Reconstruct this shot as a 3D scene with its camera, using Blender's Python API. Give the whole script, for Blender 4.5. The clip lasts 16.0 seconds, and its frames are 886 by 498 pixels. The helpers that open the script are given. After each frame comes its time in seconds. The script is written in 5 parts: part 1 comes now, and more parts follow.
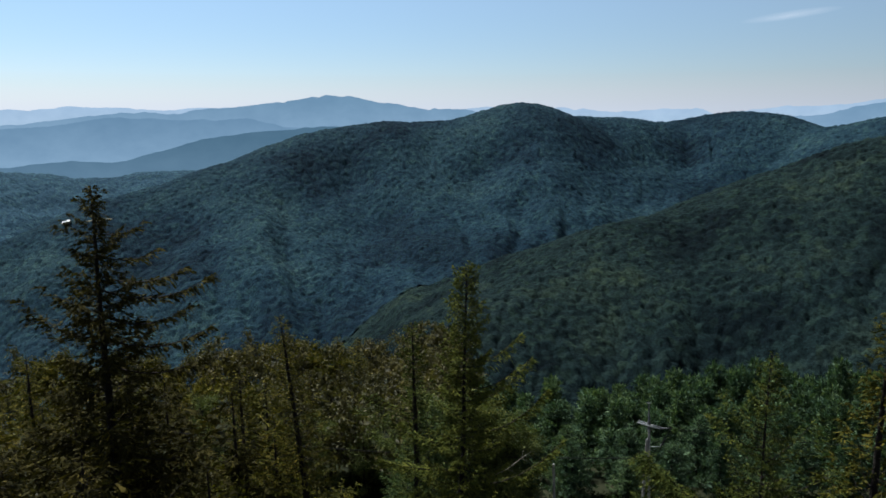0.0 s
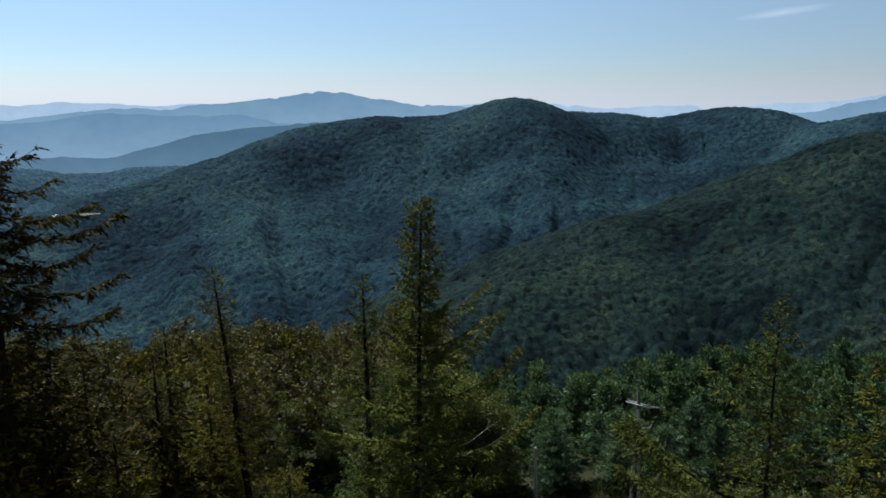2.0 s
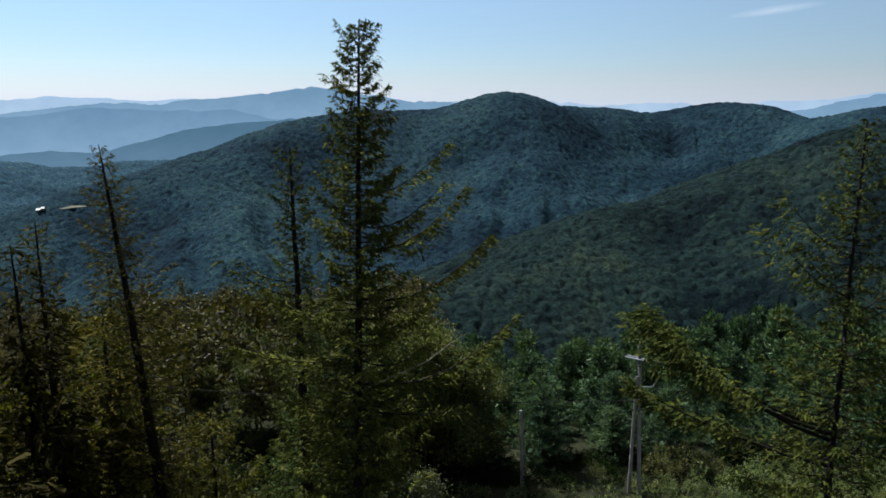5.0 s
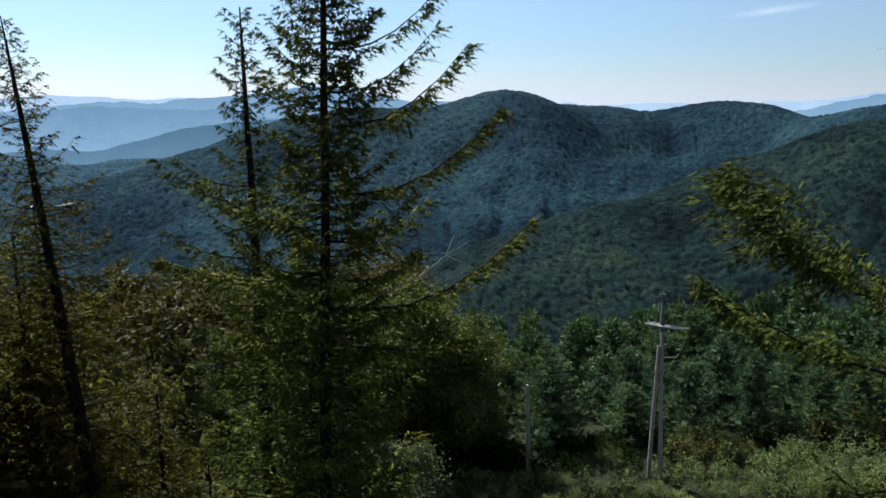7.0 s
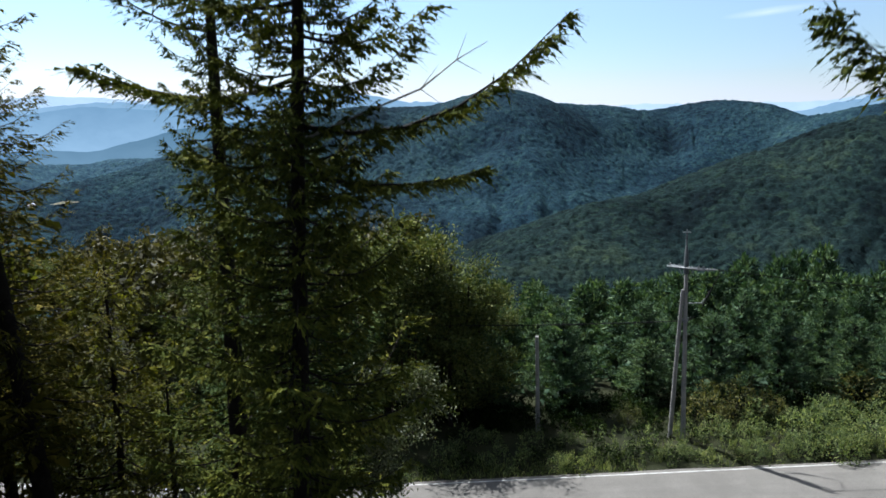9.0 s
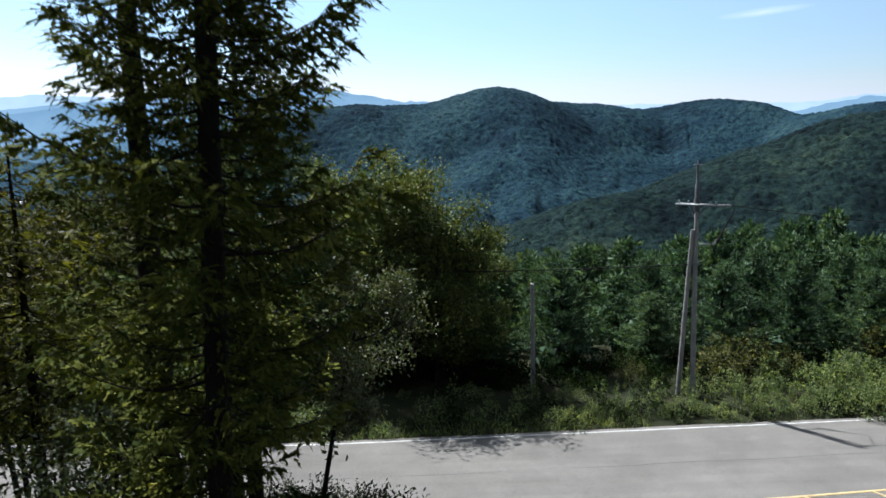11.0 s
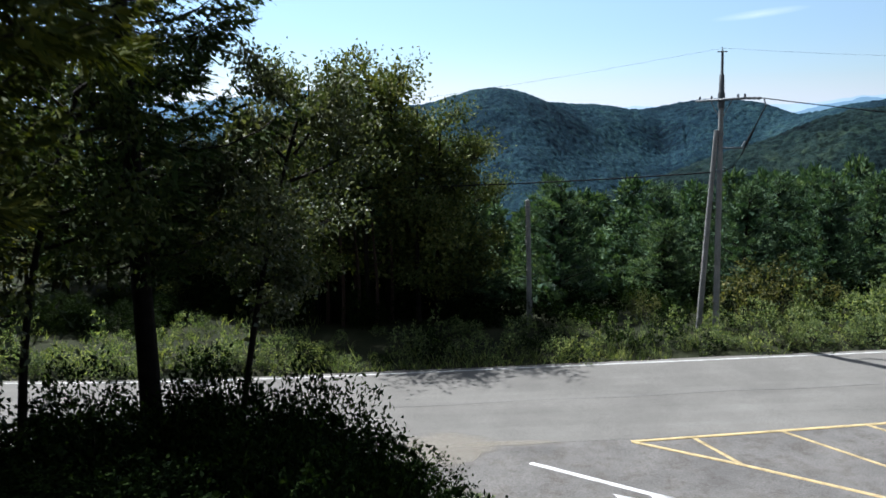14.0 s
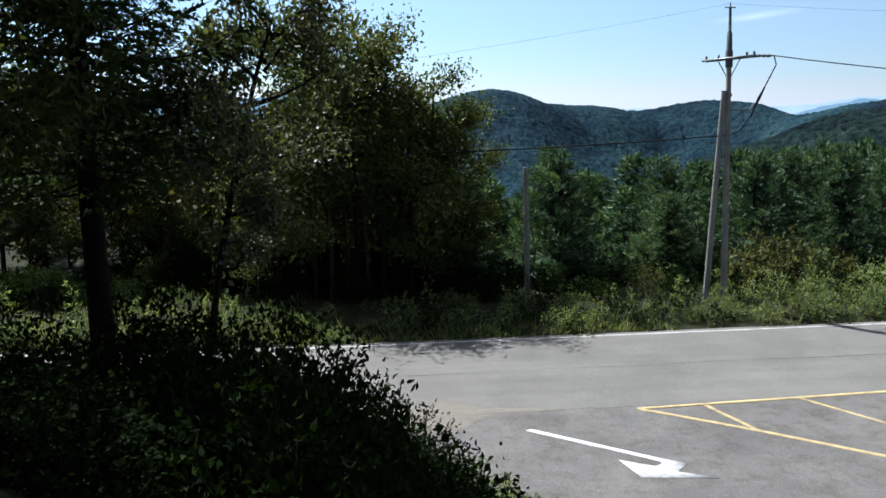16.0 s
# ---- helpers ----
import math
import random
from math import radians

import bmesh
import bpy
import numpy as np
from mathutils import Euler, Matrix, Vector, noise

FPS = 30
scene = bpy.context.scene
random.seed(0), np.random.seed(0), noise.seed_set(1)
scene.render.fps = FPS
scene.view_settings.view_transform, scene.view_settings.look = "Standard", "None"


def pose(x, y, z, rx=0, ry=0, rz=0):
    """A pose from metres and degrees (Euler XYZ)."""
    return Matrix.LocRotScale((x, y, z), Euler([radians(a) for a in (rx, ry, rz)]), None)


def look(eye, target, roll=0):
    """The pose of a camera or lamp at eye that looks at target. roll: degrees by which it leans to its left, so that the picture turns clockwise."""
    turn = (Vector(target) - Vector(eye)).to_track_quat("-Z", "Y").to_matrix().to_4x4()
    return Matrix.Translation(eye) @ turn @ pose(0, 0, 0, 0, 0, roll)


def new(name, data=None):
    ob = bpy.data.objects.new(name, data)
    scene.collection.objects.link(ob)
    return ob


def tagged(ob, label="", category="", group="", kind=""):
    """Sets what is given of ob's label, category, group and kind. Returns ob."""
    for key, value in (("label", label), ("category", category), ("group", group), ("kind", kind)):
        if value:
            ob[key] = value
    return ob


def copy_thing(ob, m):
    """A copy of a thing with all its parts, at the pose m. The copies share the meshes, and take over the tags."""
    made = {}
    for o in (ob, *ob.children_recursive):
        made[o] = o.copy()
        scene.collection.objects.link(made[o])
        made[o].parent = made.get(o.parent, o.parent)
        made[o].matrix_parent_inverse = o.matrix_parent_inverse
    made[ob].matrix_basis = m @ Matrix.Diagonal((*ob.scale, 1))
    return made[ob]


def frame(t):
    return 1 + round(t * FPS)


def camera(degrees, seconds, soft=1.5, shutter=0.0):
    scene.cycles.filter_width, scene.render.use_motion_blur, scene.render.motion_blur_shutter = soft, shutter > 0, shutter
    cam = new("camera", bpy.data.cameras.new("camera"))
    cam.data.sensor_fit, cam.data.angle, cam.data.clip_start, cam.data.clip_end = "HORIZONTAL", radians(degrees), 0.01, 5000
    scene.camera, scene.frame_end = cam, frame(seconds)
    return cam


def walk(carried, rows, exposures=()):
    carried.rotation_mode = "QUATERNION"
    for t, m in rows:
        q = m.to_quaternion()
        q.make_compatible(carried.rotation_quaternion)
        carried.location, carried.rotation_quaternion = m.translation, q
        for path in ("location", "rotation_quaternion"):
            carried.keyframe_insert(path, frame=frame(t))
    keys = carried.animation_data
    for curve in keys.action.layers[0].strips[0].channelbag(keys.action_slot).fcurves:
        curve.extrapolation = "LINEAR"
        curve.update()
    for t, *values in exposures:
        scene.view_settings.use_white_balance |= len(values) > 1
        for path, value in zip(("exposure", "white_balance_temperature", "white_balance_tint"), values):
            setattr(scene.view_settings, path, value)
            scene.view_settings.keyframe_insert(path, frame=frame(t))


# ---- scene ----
cam = camera(61.5, 16.0, soft=1.6, shutter=0.4)
METRES, EYE, TILT, LEAN, TURN = 44.0, 38.3, -10.4, 0.7, 0.0
ROWS = [
    (0.0, 0.0, 0.0, 0.0, -0.0, 0.0, 0.0),
    (0.5, 0.0074, 0.0338, -0.0149, -0.09, -0.05, 0.01),
    (1.0, 0.0173, 0.0665, -0.0317, -0.15, -0.09, -0.0),
    (1.5, 0.0289, 0.0979, -0.0481, -0.2, -0.16, -0.02),
    (2.0, 0.0412, 0.1265, -0.0624, -0.5, -0.22, -0.02),
    (2.5, 0.051, 0.1557, -0.0774, -0.9, -0.27, -0.01),
    (3.0, 0.0584, 0.1845, -0.094, -0.96, -0.31, -0.02),
    (3.5, 0.0631, 0.2158, -0.1108, -1.0, -0.38, -0.05),
    (4.0, 0.0675, 0.2481, -0.1307, -1.01, -0.41, -0.13),
    (6.5, 0.082, 0.4162, -0.225, -1.22, -0.42, -0.25),
    (7.0, 0.0807, 0.4515, -0.241, -1.23, -0.4, -0.28),
    (7.5, 0.078, 0.4807, -0.2593, -1.27, -0.42, -0.31),
    (8.0, 0.0777, 0.5071, -0.2806, -1.3, -0.43, -0.35),
    (8.5, 0.0784, 0.5303, -0.3054, -1.33, -0.34, -0.26),
    (9.0, 0.078, 0.552, -0.3292, -1.43, -0.28, -0.25),
    (11.5, 0.0964, 0.6672, -0.4259, -1.91, -0.22, -0.24),
    (12.0, 0.1008, 0.6903, -0.4457, -1.93, -0.14, -0.16),
    (12.5, 0.1039, 0.7143, -0.4631, -2.02, -0.13, -0.14),
    (13.0, 0.1072, 0.7364, -0.4794, -2.06, -0.03, -0.11),
    (13.5, 0.1107, 0.7575, -0.4935, -2.07, -0.0, -0.05),
    (14.0, 0.1138, 0.7782, -0.5062, -2.07, 0.05, -0.03),
    (14.5, 0.1178, 0.7951, -0.5176, -2.02, 0.18, 0.06),
    (15.0, 0.12, 0.8093, -0.5251, -2.08, 0.27, 0.08),
    (15.5, 0.1206, 0.8151, -0.5325, -2.14, 0.22, 0.09),
    (16.0, 0.1203, 0.817, -0.5394, -2.18, 0.25, 0.08),
]
walk(cam, [(t, pose(0, 0, EYE, TILT, LEAN, TURN) @ pose(METRES * x, METRES * y, METRES * z, 90 + pitch, roll, yaw)) for t, x, y, z, yaw, pitch, roll in ROWS],
     exposures=[(0.0, 0.92, 5900, 10), (4.2, 0.96, 5900, 10), (6.5, 1.16, 5850, 10), (8.4, 1.43, 5800, 10), (9.0, 1.5, 5780, 10), (12.5, 1.53, 5700, 10), (16.0, 1.48, 5680, 10)])

# ---- world and light ----
SUN_AZ, SUN_EL = -43.0, 54.5   # degrees left of straight ahead, above the horizon
world = bpy.data.worlds.new("sky")
scene.world = world
world.use_nodes = True
wn = world.node_tree
wn.nodes.clear()
w_out = wn.nodes.new("ShaderNodeOutputWorld")
w_bg = wn.nodes.new("ShaderNodeBackground")
w_sky = wn.nodes.new("ShaderNodeTexSky")
w_sky.sky_type, w_sky.sun_disc = "NISHITA", False
w_sky.sun_elevation, w_sky.sun_rotation = radians(SUN_EL), radians(SUN_AZ)
w_sky.air_density, w_sky.dust_density, w_sky.ozone_density, w_sky.altitude = 1.0, 1.3, 4.0, 800.0
w_bg.inputs["Strength"].default_value = 0.05
w_co = wn.nodes.new("ShaderNodeTexCoord")
w_sep = wn.nodes.new("ShaderNodeSeparateXYZ")
w_ramp = wn.nodes.new("ShaderNodeValToRGB")   # haze that thickens smoothly towards the horizon all round
for e, (p, c) in zip((w_ramp.color_ramp.elements[0], w_ramp.color_ramp.elements[1], w_ramp.color_ramp.elements.new(0.045)), ((0.0, 0.9), (0.15, 0.0), (0.045, 0.5))):
    e.position, e.color = p, (c, c, c, 1)
w_mix = wn.nodes.new("ShaderNodeMix")
w_mix.data_type = "RGBA"
w_mix.inputs["B"].default_value = (6.9, 7.3, 7.9, 1)
wn.links.new(w_co.outputs["Generated"], w_sep.inputs["Vector"])
wn.links.new(w_sep.outputs["Z"], w_ramp.inputs["Fac"])
wn.links.new(w_ramp.outputs["Color"], w_mix.inputs["Factor"])
w_sat = wn.nodes.new("ShaderNodeHueSaturation")
w_sat.inputs["Saturation"].default_value, w_sat.inputs["Hue"].default_value = 1.75, 0.487
wn.links.new(w_sky.outputs["Color"], w_sat.inputs["Color"])
wn.links.new(w_sat.outputs["Color"], w_mix.inputs["A"])
w_dot = wn.nodes.new("ShaderNodeVectorMath")   # the whole sky is brighter on the sun's side
w_dot.operation = "DOT_PRODUCT"
w_dot.inputs[1].default_value = (math.sin(radians(SUN_AZ)), math.cos(radians(SUN_AZ)), 0)
wn.links.new(w_co.outputs["Generated"], w_dot.inputs[0])
w_side = wn.nodes.new("ShaderNodeMapRange")
for k, v in (("From Min", -1.0), ("From Max", 1.0), ("To Min", 0.2), ("To Max", 1.22)):
    w_side.inputs[k].default_value = v
wn.links.new(w_dot.outputs["Value"], w_side.inputs["Value"])
w_glow = wn.nodes.new("ShaderNodeMix")
w_glow.data_type, w_glow.blend_type = "RGBA", "MULTIPLY"
w_glow.inputs["Factor"].default_value = 1.0
wn.links.new(w_mix.outputs["Result"], w_glow.inputs["A"])
wn.links.new(w_side.outputs["Result"], w_glow.inputs["B"])
wn.links.new(w_glow.outputs["Result"], w_bg.inputs["Color"])
wn.links.new(w_bg.outputs["Background"], w_out.inputs["Surface"])
sun_data = bpy.data.lights.new("sun", "SUN")
sun_data.energy, sun_data.angle, sun_data.color = 5.0, radians(0.55), (1.0, 0.95, 0.86)
sun = new("sun", sun_data)
sa, se = radians(SUN_AZ), radians(SUN_EL)
sun.matrix_world = look((0, 0, 90), (-80 * math.sin(sa) * math.cos(se), -80 * math.cos(sa) * math.cos(se), 90 - 80 * math.sin(se)))


# ---- materials ----
def nodes_of(name):
    m = bpy.data.materials.new(name)
    m.use_nodes = True
    t = m.node_tree
    t.nodes.clear()
    out = t.nodes.new("ShaderNodeOutputMaterial")
    return m, t, out


def ramp(t, fac, stops):
    r = t.nodes.new("ShaderNodeValToRGB")
    while len(r.color_ramp.elements) < len(stops):
        r.color_ramp.elements.new(0.5)
    for e, (p, c) in zip(r.color_ramp.elements, stops):
        e.position, e.color = p, (*c, 1)
    t.links.new(fac, r.inputs["Fac"])
    return r.outputs["Color"]


def noise_tex(t, scale, detail=4.0, rough=0.6, coords=None):
    n = t.nodes.new("ShaderNodeTexNoise")
    n.inputs["Scale"].default_value, n.inputs["Detail"].default_value, n.inputs["Roughness"].default_value = scale, detail, rough
    if coords is not None:
        t.links.new(coords, n.inputs["Vector"])
    return n.outputs["Fac"]


def mixed(t, a, b, fac, kind="MIX"):
    m = t.nodes.new("ShaderNodeMix")
    m.data_type, m.blend_type = "RGBA", kind
    for sock, v in ((m.inputs["Factor"], fac), (m.inputs["A"], a), (m.inputs["B"], b)):
        if isinstance(v, (int, float)):
            sock.default_value = v
        elif isinstance(v, tuple):
            sock.default_value = (*v, 1)
        else:
            t.links.new(v, sock)
    return m.outputs["Result"]


def place_coords(t):
    g = t.nodes.new("ShaderNodeNewGeometry")
    return g.outputs["Position"]


def leaf_material(name, dark, mid, light, translucent=0.35, rough=0.45, spec=0.4, patch=0.15):
    """Leaves or needles: each leaf its own shade, patches over the crown, light shining through."""
    m, t, out = nodes_of(name)
    g = t.nodes.new("ShaderNodeNewGeometry")
    oi = t.nodes.new("ShaderNodeObjectInfo")
    c = ramp(t, g.outputs["Random Per Island"], [(0.0, dark), (0.55, mid), (1.0, light)])
    n = noise_tex(t, patch, 3.0, 0.6, g.outputs["Position"])
    tone = ramp(t, n, [(0.3, (0.62, 0.66, 0.62)), (0.7, (1.25, 1.2, 1.05))])
    c = mixed(t, c, tone, 1.0, "MULTIPLY")
    own = ramp(t, oi.outputs["Random"], [(0.0, (0.78, 0.82, 0.8)), (0.5, (1.0, 1.0, 1.0)), (1.0, (1.22, 1.14, 0.95))])
    c = mixed(t, c, own, 1.0, "MULTIPLY")
    p = t.nodes.new("ShaderNodeBsdfPrincipled")
    p.inputs["Roughness"].default_value = rough
    p.inputs["Specular IOR Level"].default_value = spec
    t.links.new(c, p.inputs["Base Color"])
    tr = t.nodes.new("ShaderNodeBsdfTranslucent")
    warm = mixed(t, c, (1.25, 1.3, 0.55), 1.0, "MULTIPLY")
    t.links.new(warm, tr.inputs["Color"])
    mx = t.nodes.new("ShaderNodeMixShader")
    mx.inputs["Fac"].default_value = translucent
    t.links.new(p.outputs["BSDF"], mx.inputs[1])
    t.links.new(tr.outputs["BSDF"], mx.inputs[2])
    t.links.new(mx.outputs["Shader"], out.inputs["Surface"])
    return m


def surface_material(name, stops, scale, rough=0.85, fine=0.0, bump=0.0, bump_scale=None, metal=0.0, fine_stops=None, spec=0.4, streak=None, stain=None):
    """A surface coloured by a coarse noise, varied by a fine one, with a little relief."""
    m, t, out = nodes_of(name)
    pos = place_coords(t)
    c = ramp(t, noise_tex(t, scale, 6.0, 0.6, pos), stops)
    if fine:
        f = ramp(t, noise_tex(t, fine, 3.0, 0.7, pos), fine_stops or [(0.3, (0.72, 0.72, 0.72)), (0.7, (1.25, 1.25, 1.25))])
        c = mixed(t, c, f, 1.0, "MULTIPLY")
    if streak:   # traffic wear drawn out along the road
        mp = t.nodes.new("ShaderNodeMapping")
        mp.inputs["Rotation"].default_value, mp.inputs["Scale"].default_value = (0, 0, -0.045), (0.05, 1.0, 1.0)
        t.links.new(pos, mp.inputs["Vector"])
        c = mixed(t, c, ramp(t, noise_tex(t, 1.6, 5.0, 0.7, mp.outputs["Vector"]), [(0.32, (1 - streak,) * 3), (0.5, (1.0, 1.0, 1.0)), (0.7, (1 + streak,) * 3)]), 1.0, "MULTIPLY")
    if stain:   # blotches of dust and oil, and scattered pale grit
        c = mixed(t, c, ramp(t, noise_tex(t, 1.5, 8.0, 0.75, pos), [(0.36, stain), (0.52, (1.0, 1.0, 1.0))]), 1.0, "MULTIPLY")
        c = mixed(t, c, ramp(t, noise_tex(t, 9.0, 6.0, 0.8, pos), [(0.58, (1.0, 1.0, 1.0)), (0.74, (1.35, 1.32, 1.26))]), 1.0, "MULTIPLY")
    p = t.nodes.new("ShaderNodeBsdfPrincipled")
    p.inputs["Roughness"].default_value, p.inputs["Metallic"].default_value = rough, metal
    p.inputs["Specular IOR Level"].default_value = spec
    t.links.new(c, p.inputs["Base Color"])
    if bump:
        b = t.nodes.new("ShaderNodeBump")
        b.inputs["Strength"].default_value, b.inputs["Distance"].default_value = bump, 0.05 if not bump_scale or bump_scale > 3 else 1.0
        t.links.new(noise_tex(t, bump_scale or fine or scale, 4.0, 0.7, pos), b.inputs["Height"])
        t.links.new(b.outputs["Normal"], p.inputs["Normal"])
    t.links.new(p.outputs["BSDF"], out.inputs["Surface"])
    return m


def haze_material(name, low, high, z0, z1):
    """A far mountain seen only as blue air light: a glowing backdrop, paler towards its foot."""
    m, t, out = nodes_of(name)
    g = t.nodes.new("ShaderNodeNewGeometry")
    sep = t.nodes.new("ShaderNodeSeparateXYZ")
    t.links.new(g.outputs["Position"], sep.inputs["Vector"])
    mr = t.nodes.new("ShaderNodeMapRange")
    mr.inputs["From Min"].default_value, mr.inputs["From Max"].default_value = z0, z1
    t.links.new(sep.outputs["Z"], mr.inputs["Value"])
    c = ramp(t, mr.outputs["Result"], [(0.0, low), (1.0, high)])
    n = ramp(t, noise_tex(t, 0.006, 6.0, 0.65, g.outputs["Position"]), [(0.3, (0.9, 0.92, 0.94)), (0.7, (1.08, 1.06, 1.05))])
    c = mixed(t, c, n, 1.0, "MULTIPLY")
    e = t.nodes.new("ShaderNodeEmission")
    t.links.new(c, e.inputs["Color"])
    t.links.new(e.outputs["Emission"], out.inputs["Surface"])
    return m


LARCH = leaf_material("larch_needles", (0.024, 0.0271, 0.0057), (0.0492, 0.0478, 0.00858), (0.0986, 0.0804, 0.0135), 0.15, 0.8, 0.03, 0.7)
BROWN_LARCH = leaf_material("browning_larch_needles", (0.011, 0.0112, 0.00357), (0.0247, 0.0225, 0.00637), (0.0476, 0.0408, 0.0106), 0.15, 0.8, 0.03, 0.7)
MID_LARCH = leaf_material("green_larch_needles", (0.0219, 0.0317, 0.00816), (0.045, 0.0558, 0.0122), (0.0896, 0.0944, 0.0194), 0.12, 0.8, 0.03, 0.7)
# For larches seen against the light: a shaded tone put into the needles.
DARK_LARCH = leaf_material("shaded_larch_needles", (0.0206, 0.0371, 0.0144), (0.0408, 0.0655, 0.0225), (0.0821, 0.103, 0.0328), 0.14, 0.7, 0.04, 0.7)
# Tuft tones spread wide: sunlit tips and shaded tufts put into the colour.
PINE = leaf_material("pine_needles", (0.0148, 0.033, 0.0215), (0.0379, 0.0713, 0.0442), (0.0992, 0.146, 0.088), 0.25, 0.6, 0.08, 0.5)
OAK = leaf_material("oak_leaves", (0.0269, 0.0414, 0.014), (0.0581, 0.0787, 0.0237), (0.129, 0.138, 0.0473), 0.24, 0.6, 0.1, 0.5)
SILVER = leaf_material("glossy_oak_leaves", (0.0241, 0.034, 0.0189), (0.0485, 0.0629, 0.0326), (0.103, 0.111, 0.069), 0.24, 0.5, 0.18, 0.5)
# Near-black leaves: the shade under the trees is put into this colour.
SHRUB = leaf_material("shaded_shrub_leaves", (0.00346, 0.00762, 0.00277), (0.00696, 0.0139, 0.00416), (0.0207, 0.0332, 0.00968), 0.2, 0.8, 0.02, 0.5)
# Darkest and brightest leaves pushed apart, so shaded gaps are partly painted in.
WEED = leaf_material("weed_leaves", (0.0212, 0.0365, 0.0204), (0.0945, 0.131, 0.0624), (0.25, 0.278, 0.139), 0.4, 0.55, 0.1, 0.6)
DRY = leaf_material("dry_leaves", (0.03, 0.0384, 0.0165), (0.0648, 0.0718, 0.0293), (0.13, 0.124, 0.0549), 0.35, 0.6, 0.08, 0.5)
# Sunlit look of the foliage is put into this lighter yellow-green.
LIGHT = leaf_material("sunlit_tone_leaves", (0.0305, 0.0355, 0.00683), (0.0509, 0.0569, 0.00975), (0.0881, 0.0874, 0.0169), 0.42, 0.6, 0.08, 0.5)
TINGED = leaf_material("autumn_tinged_leaves", (0.021, 0.021, 0.008), (0.044, 0.042, 0.0145), (0.088, 0.077, 0.033), 0.24, 0.6, 0.1, 0.5)
BARK = surface_material("bark", [(0.3, (0.00684, 0.0057, 0.00456)), (0.7, (0.0205, 0.0166, 0.0137))], 3.0, 0.95, 25.0, 0.6, 14.0, spec=0.12)
RED_BARK = surface_material("red_pine_bark", [(0.3, (0.018, 0.0096, 0.0066)), (0.7, (0.048, 0.0252, 0.0168))], 3.0, 0.95, 22.0, 0.6, 14.0)
DEADWOOD = surface_material("bleached_wood", [(0.3, (0.16, 0.14, 0.11)), (0.7, (0.3, 0.27, 0.22))], 3.0, 0.9, 25.0, 0.3, 14.0)
WHITE_BAND = surface_material("white_band", [(0.35, (0.0268, 0.0278, 0.0303)), (0.6, (0.112, 0.116, 0.127))], 5.0, 0.85, 30.0, 0.4, 20.0)
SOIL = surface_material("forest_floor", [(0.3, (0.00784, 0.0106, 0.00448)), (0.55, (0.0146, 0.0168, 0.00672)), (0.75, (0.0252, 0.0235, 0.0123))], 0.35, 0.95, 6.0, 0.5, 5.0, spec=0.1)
ASPHALT = surface_material("road_asphalt", [(0.3, (0.0846, 0.0803, 0.0737)), (0.7, (0.119, 0.113, 0.104))], 0.35, 0.85, 28.0, 0.25, 60.0, spec=0.12, streak=0.08)
LOT = surface_material("lot_asphalt", [(0.3, (0.0705, 0.0671, 0.0638)), (0.7, (0.111, 0.105, 0.0987))], 0.5, 0.85, 22.0, 0.3, 50.0, spec=0.12, streak=0.06, stain=(0.74, 0.7, 0.66))
GRIT, gt, g_out = nodes_of("grit")
g_co = gt.nodes.new("ShaderNodeTexCoord")
g_map = gt.nodes.new("ShaderNodeMapping")
g_map.inputs["Location"].default_value, g_map.inputs["Scale"].default_value = (-1, -1, 0), (2, 2, 0)
gt.links.new(g_co.outputs["Generated"], g_map.inputs["Vector"])
g_rad = gt.nodes.new("ShaderNodeTexGradient")
g_rad.gradient_type = "SPHERICAL"
gt.links.new(g_map.outputs["Vector"], g_rad.inputs["Vector"])
g_pos = place_coords(gt)
g_sum = gt.nodes.new("ShaderNodeMath")
g_sum.operation = "MULTIPLY_ADD"
gt.links.new(noise_tex(gt, 3.0, 8.0, 0.75, g_pos), g_sum.inputs[0])
g_sum.inputs[1].default_value = 1.1
gt.links.new(g_rad.outputs["Fac"], g_sum.inputs[2])
g_thick = ramp(gt, g_sum.outputs["Value"], [(0.62, (0.0, 0.0, 0.0)), (1.0, (0.5, 0.5, 0.5))])
g_p = gt.nodes.new("ShaderNodeBsdfPrincipled")
g_p.inputs["Roughness"].default_value = 0.95
gt.links.new(ramp(gt, noise_tex(gt, 30.0, 3.0, 0.7, g_pos), [(0.3, (0.125, 0.112, 0.093)), (0.7, (0.22, 0.195, 0.155))]), g_p.inputs["Base Color"])
g_t = gt.nodes.new("ShaderNodeBsdfTransparent")
g_m = gt.nodes.new("ShaderNodeMixShader")
gt.links.new(g_thick, g_m.inputs["Fac"])
gt.links.new(g_t.outputs["BSDF"], g_m.inputs[1])
gt.links.new(g_p.outputs["BSDF"], g_m.inputs[2])
gt.links.new(g_m.outputs["Shader"], g_out.inputs["Surface"])
WHITE_PAINT = surface_material("white_paint", [(0.35, (0.293, 0.293, 0.283)), (0.6, (0.416, 0.416, 0.405))], 5.0, 0.65, 60.0, 0.2, 60.0, stain=(0.6, 0.59, 0.58))
YELLOW_PAINT = surface_material("yellow_paint", [(0.35, (0.243, 0.184, 0.0836)), (0.6, (0.347, 0.267, 0.125))], 5.0, 0.65, 60.0, 0.2, 60.0, stain=(0.6, 0.59, 0.58))
CONCRETE = surface_material("concrete", [(0.3, (0.139, 0.138, 0.132)), (0.7, (0.214, 0.209, 0.199))], 1.2, 0.9, 18.0, 0.3, 30.0, spec=0.2)
STEEL = surface_material("galvanised_steel", [(0.3, (0.111, 0.118, 0.123)), (0.7, (0.181, 0.189, 0.194))], 4.0, 0.55, 30.0, 0.1, 30.0, 0.4)
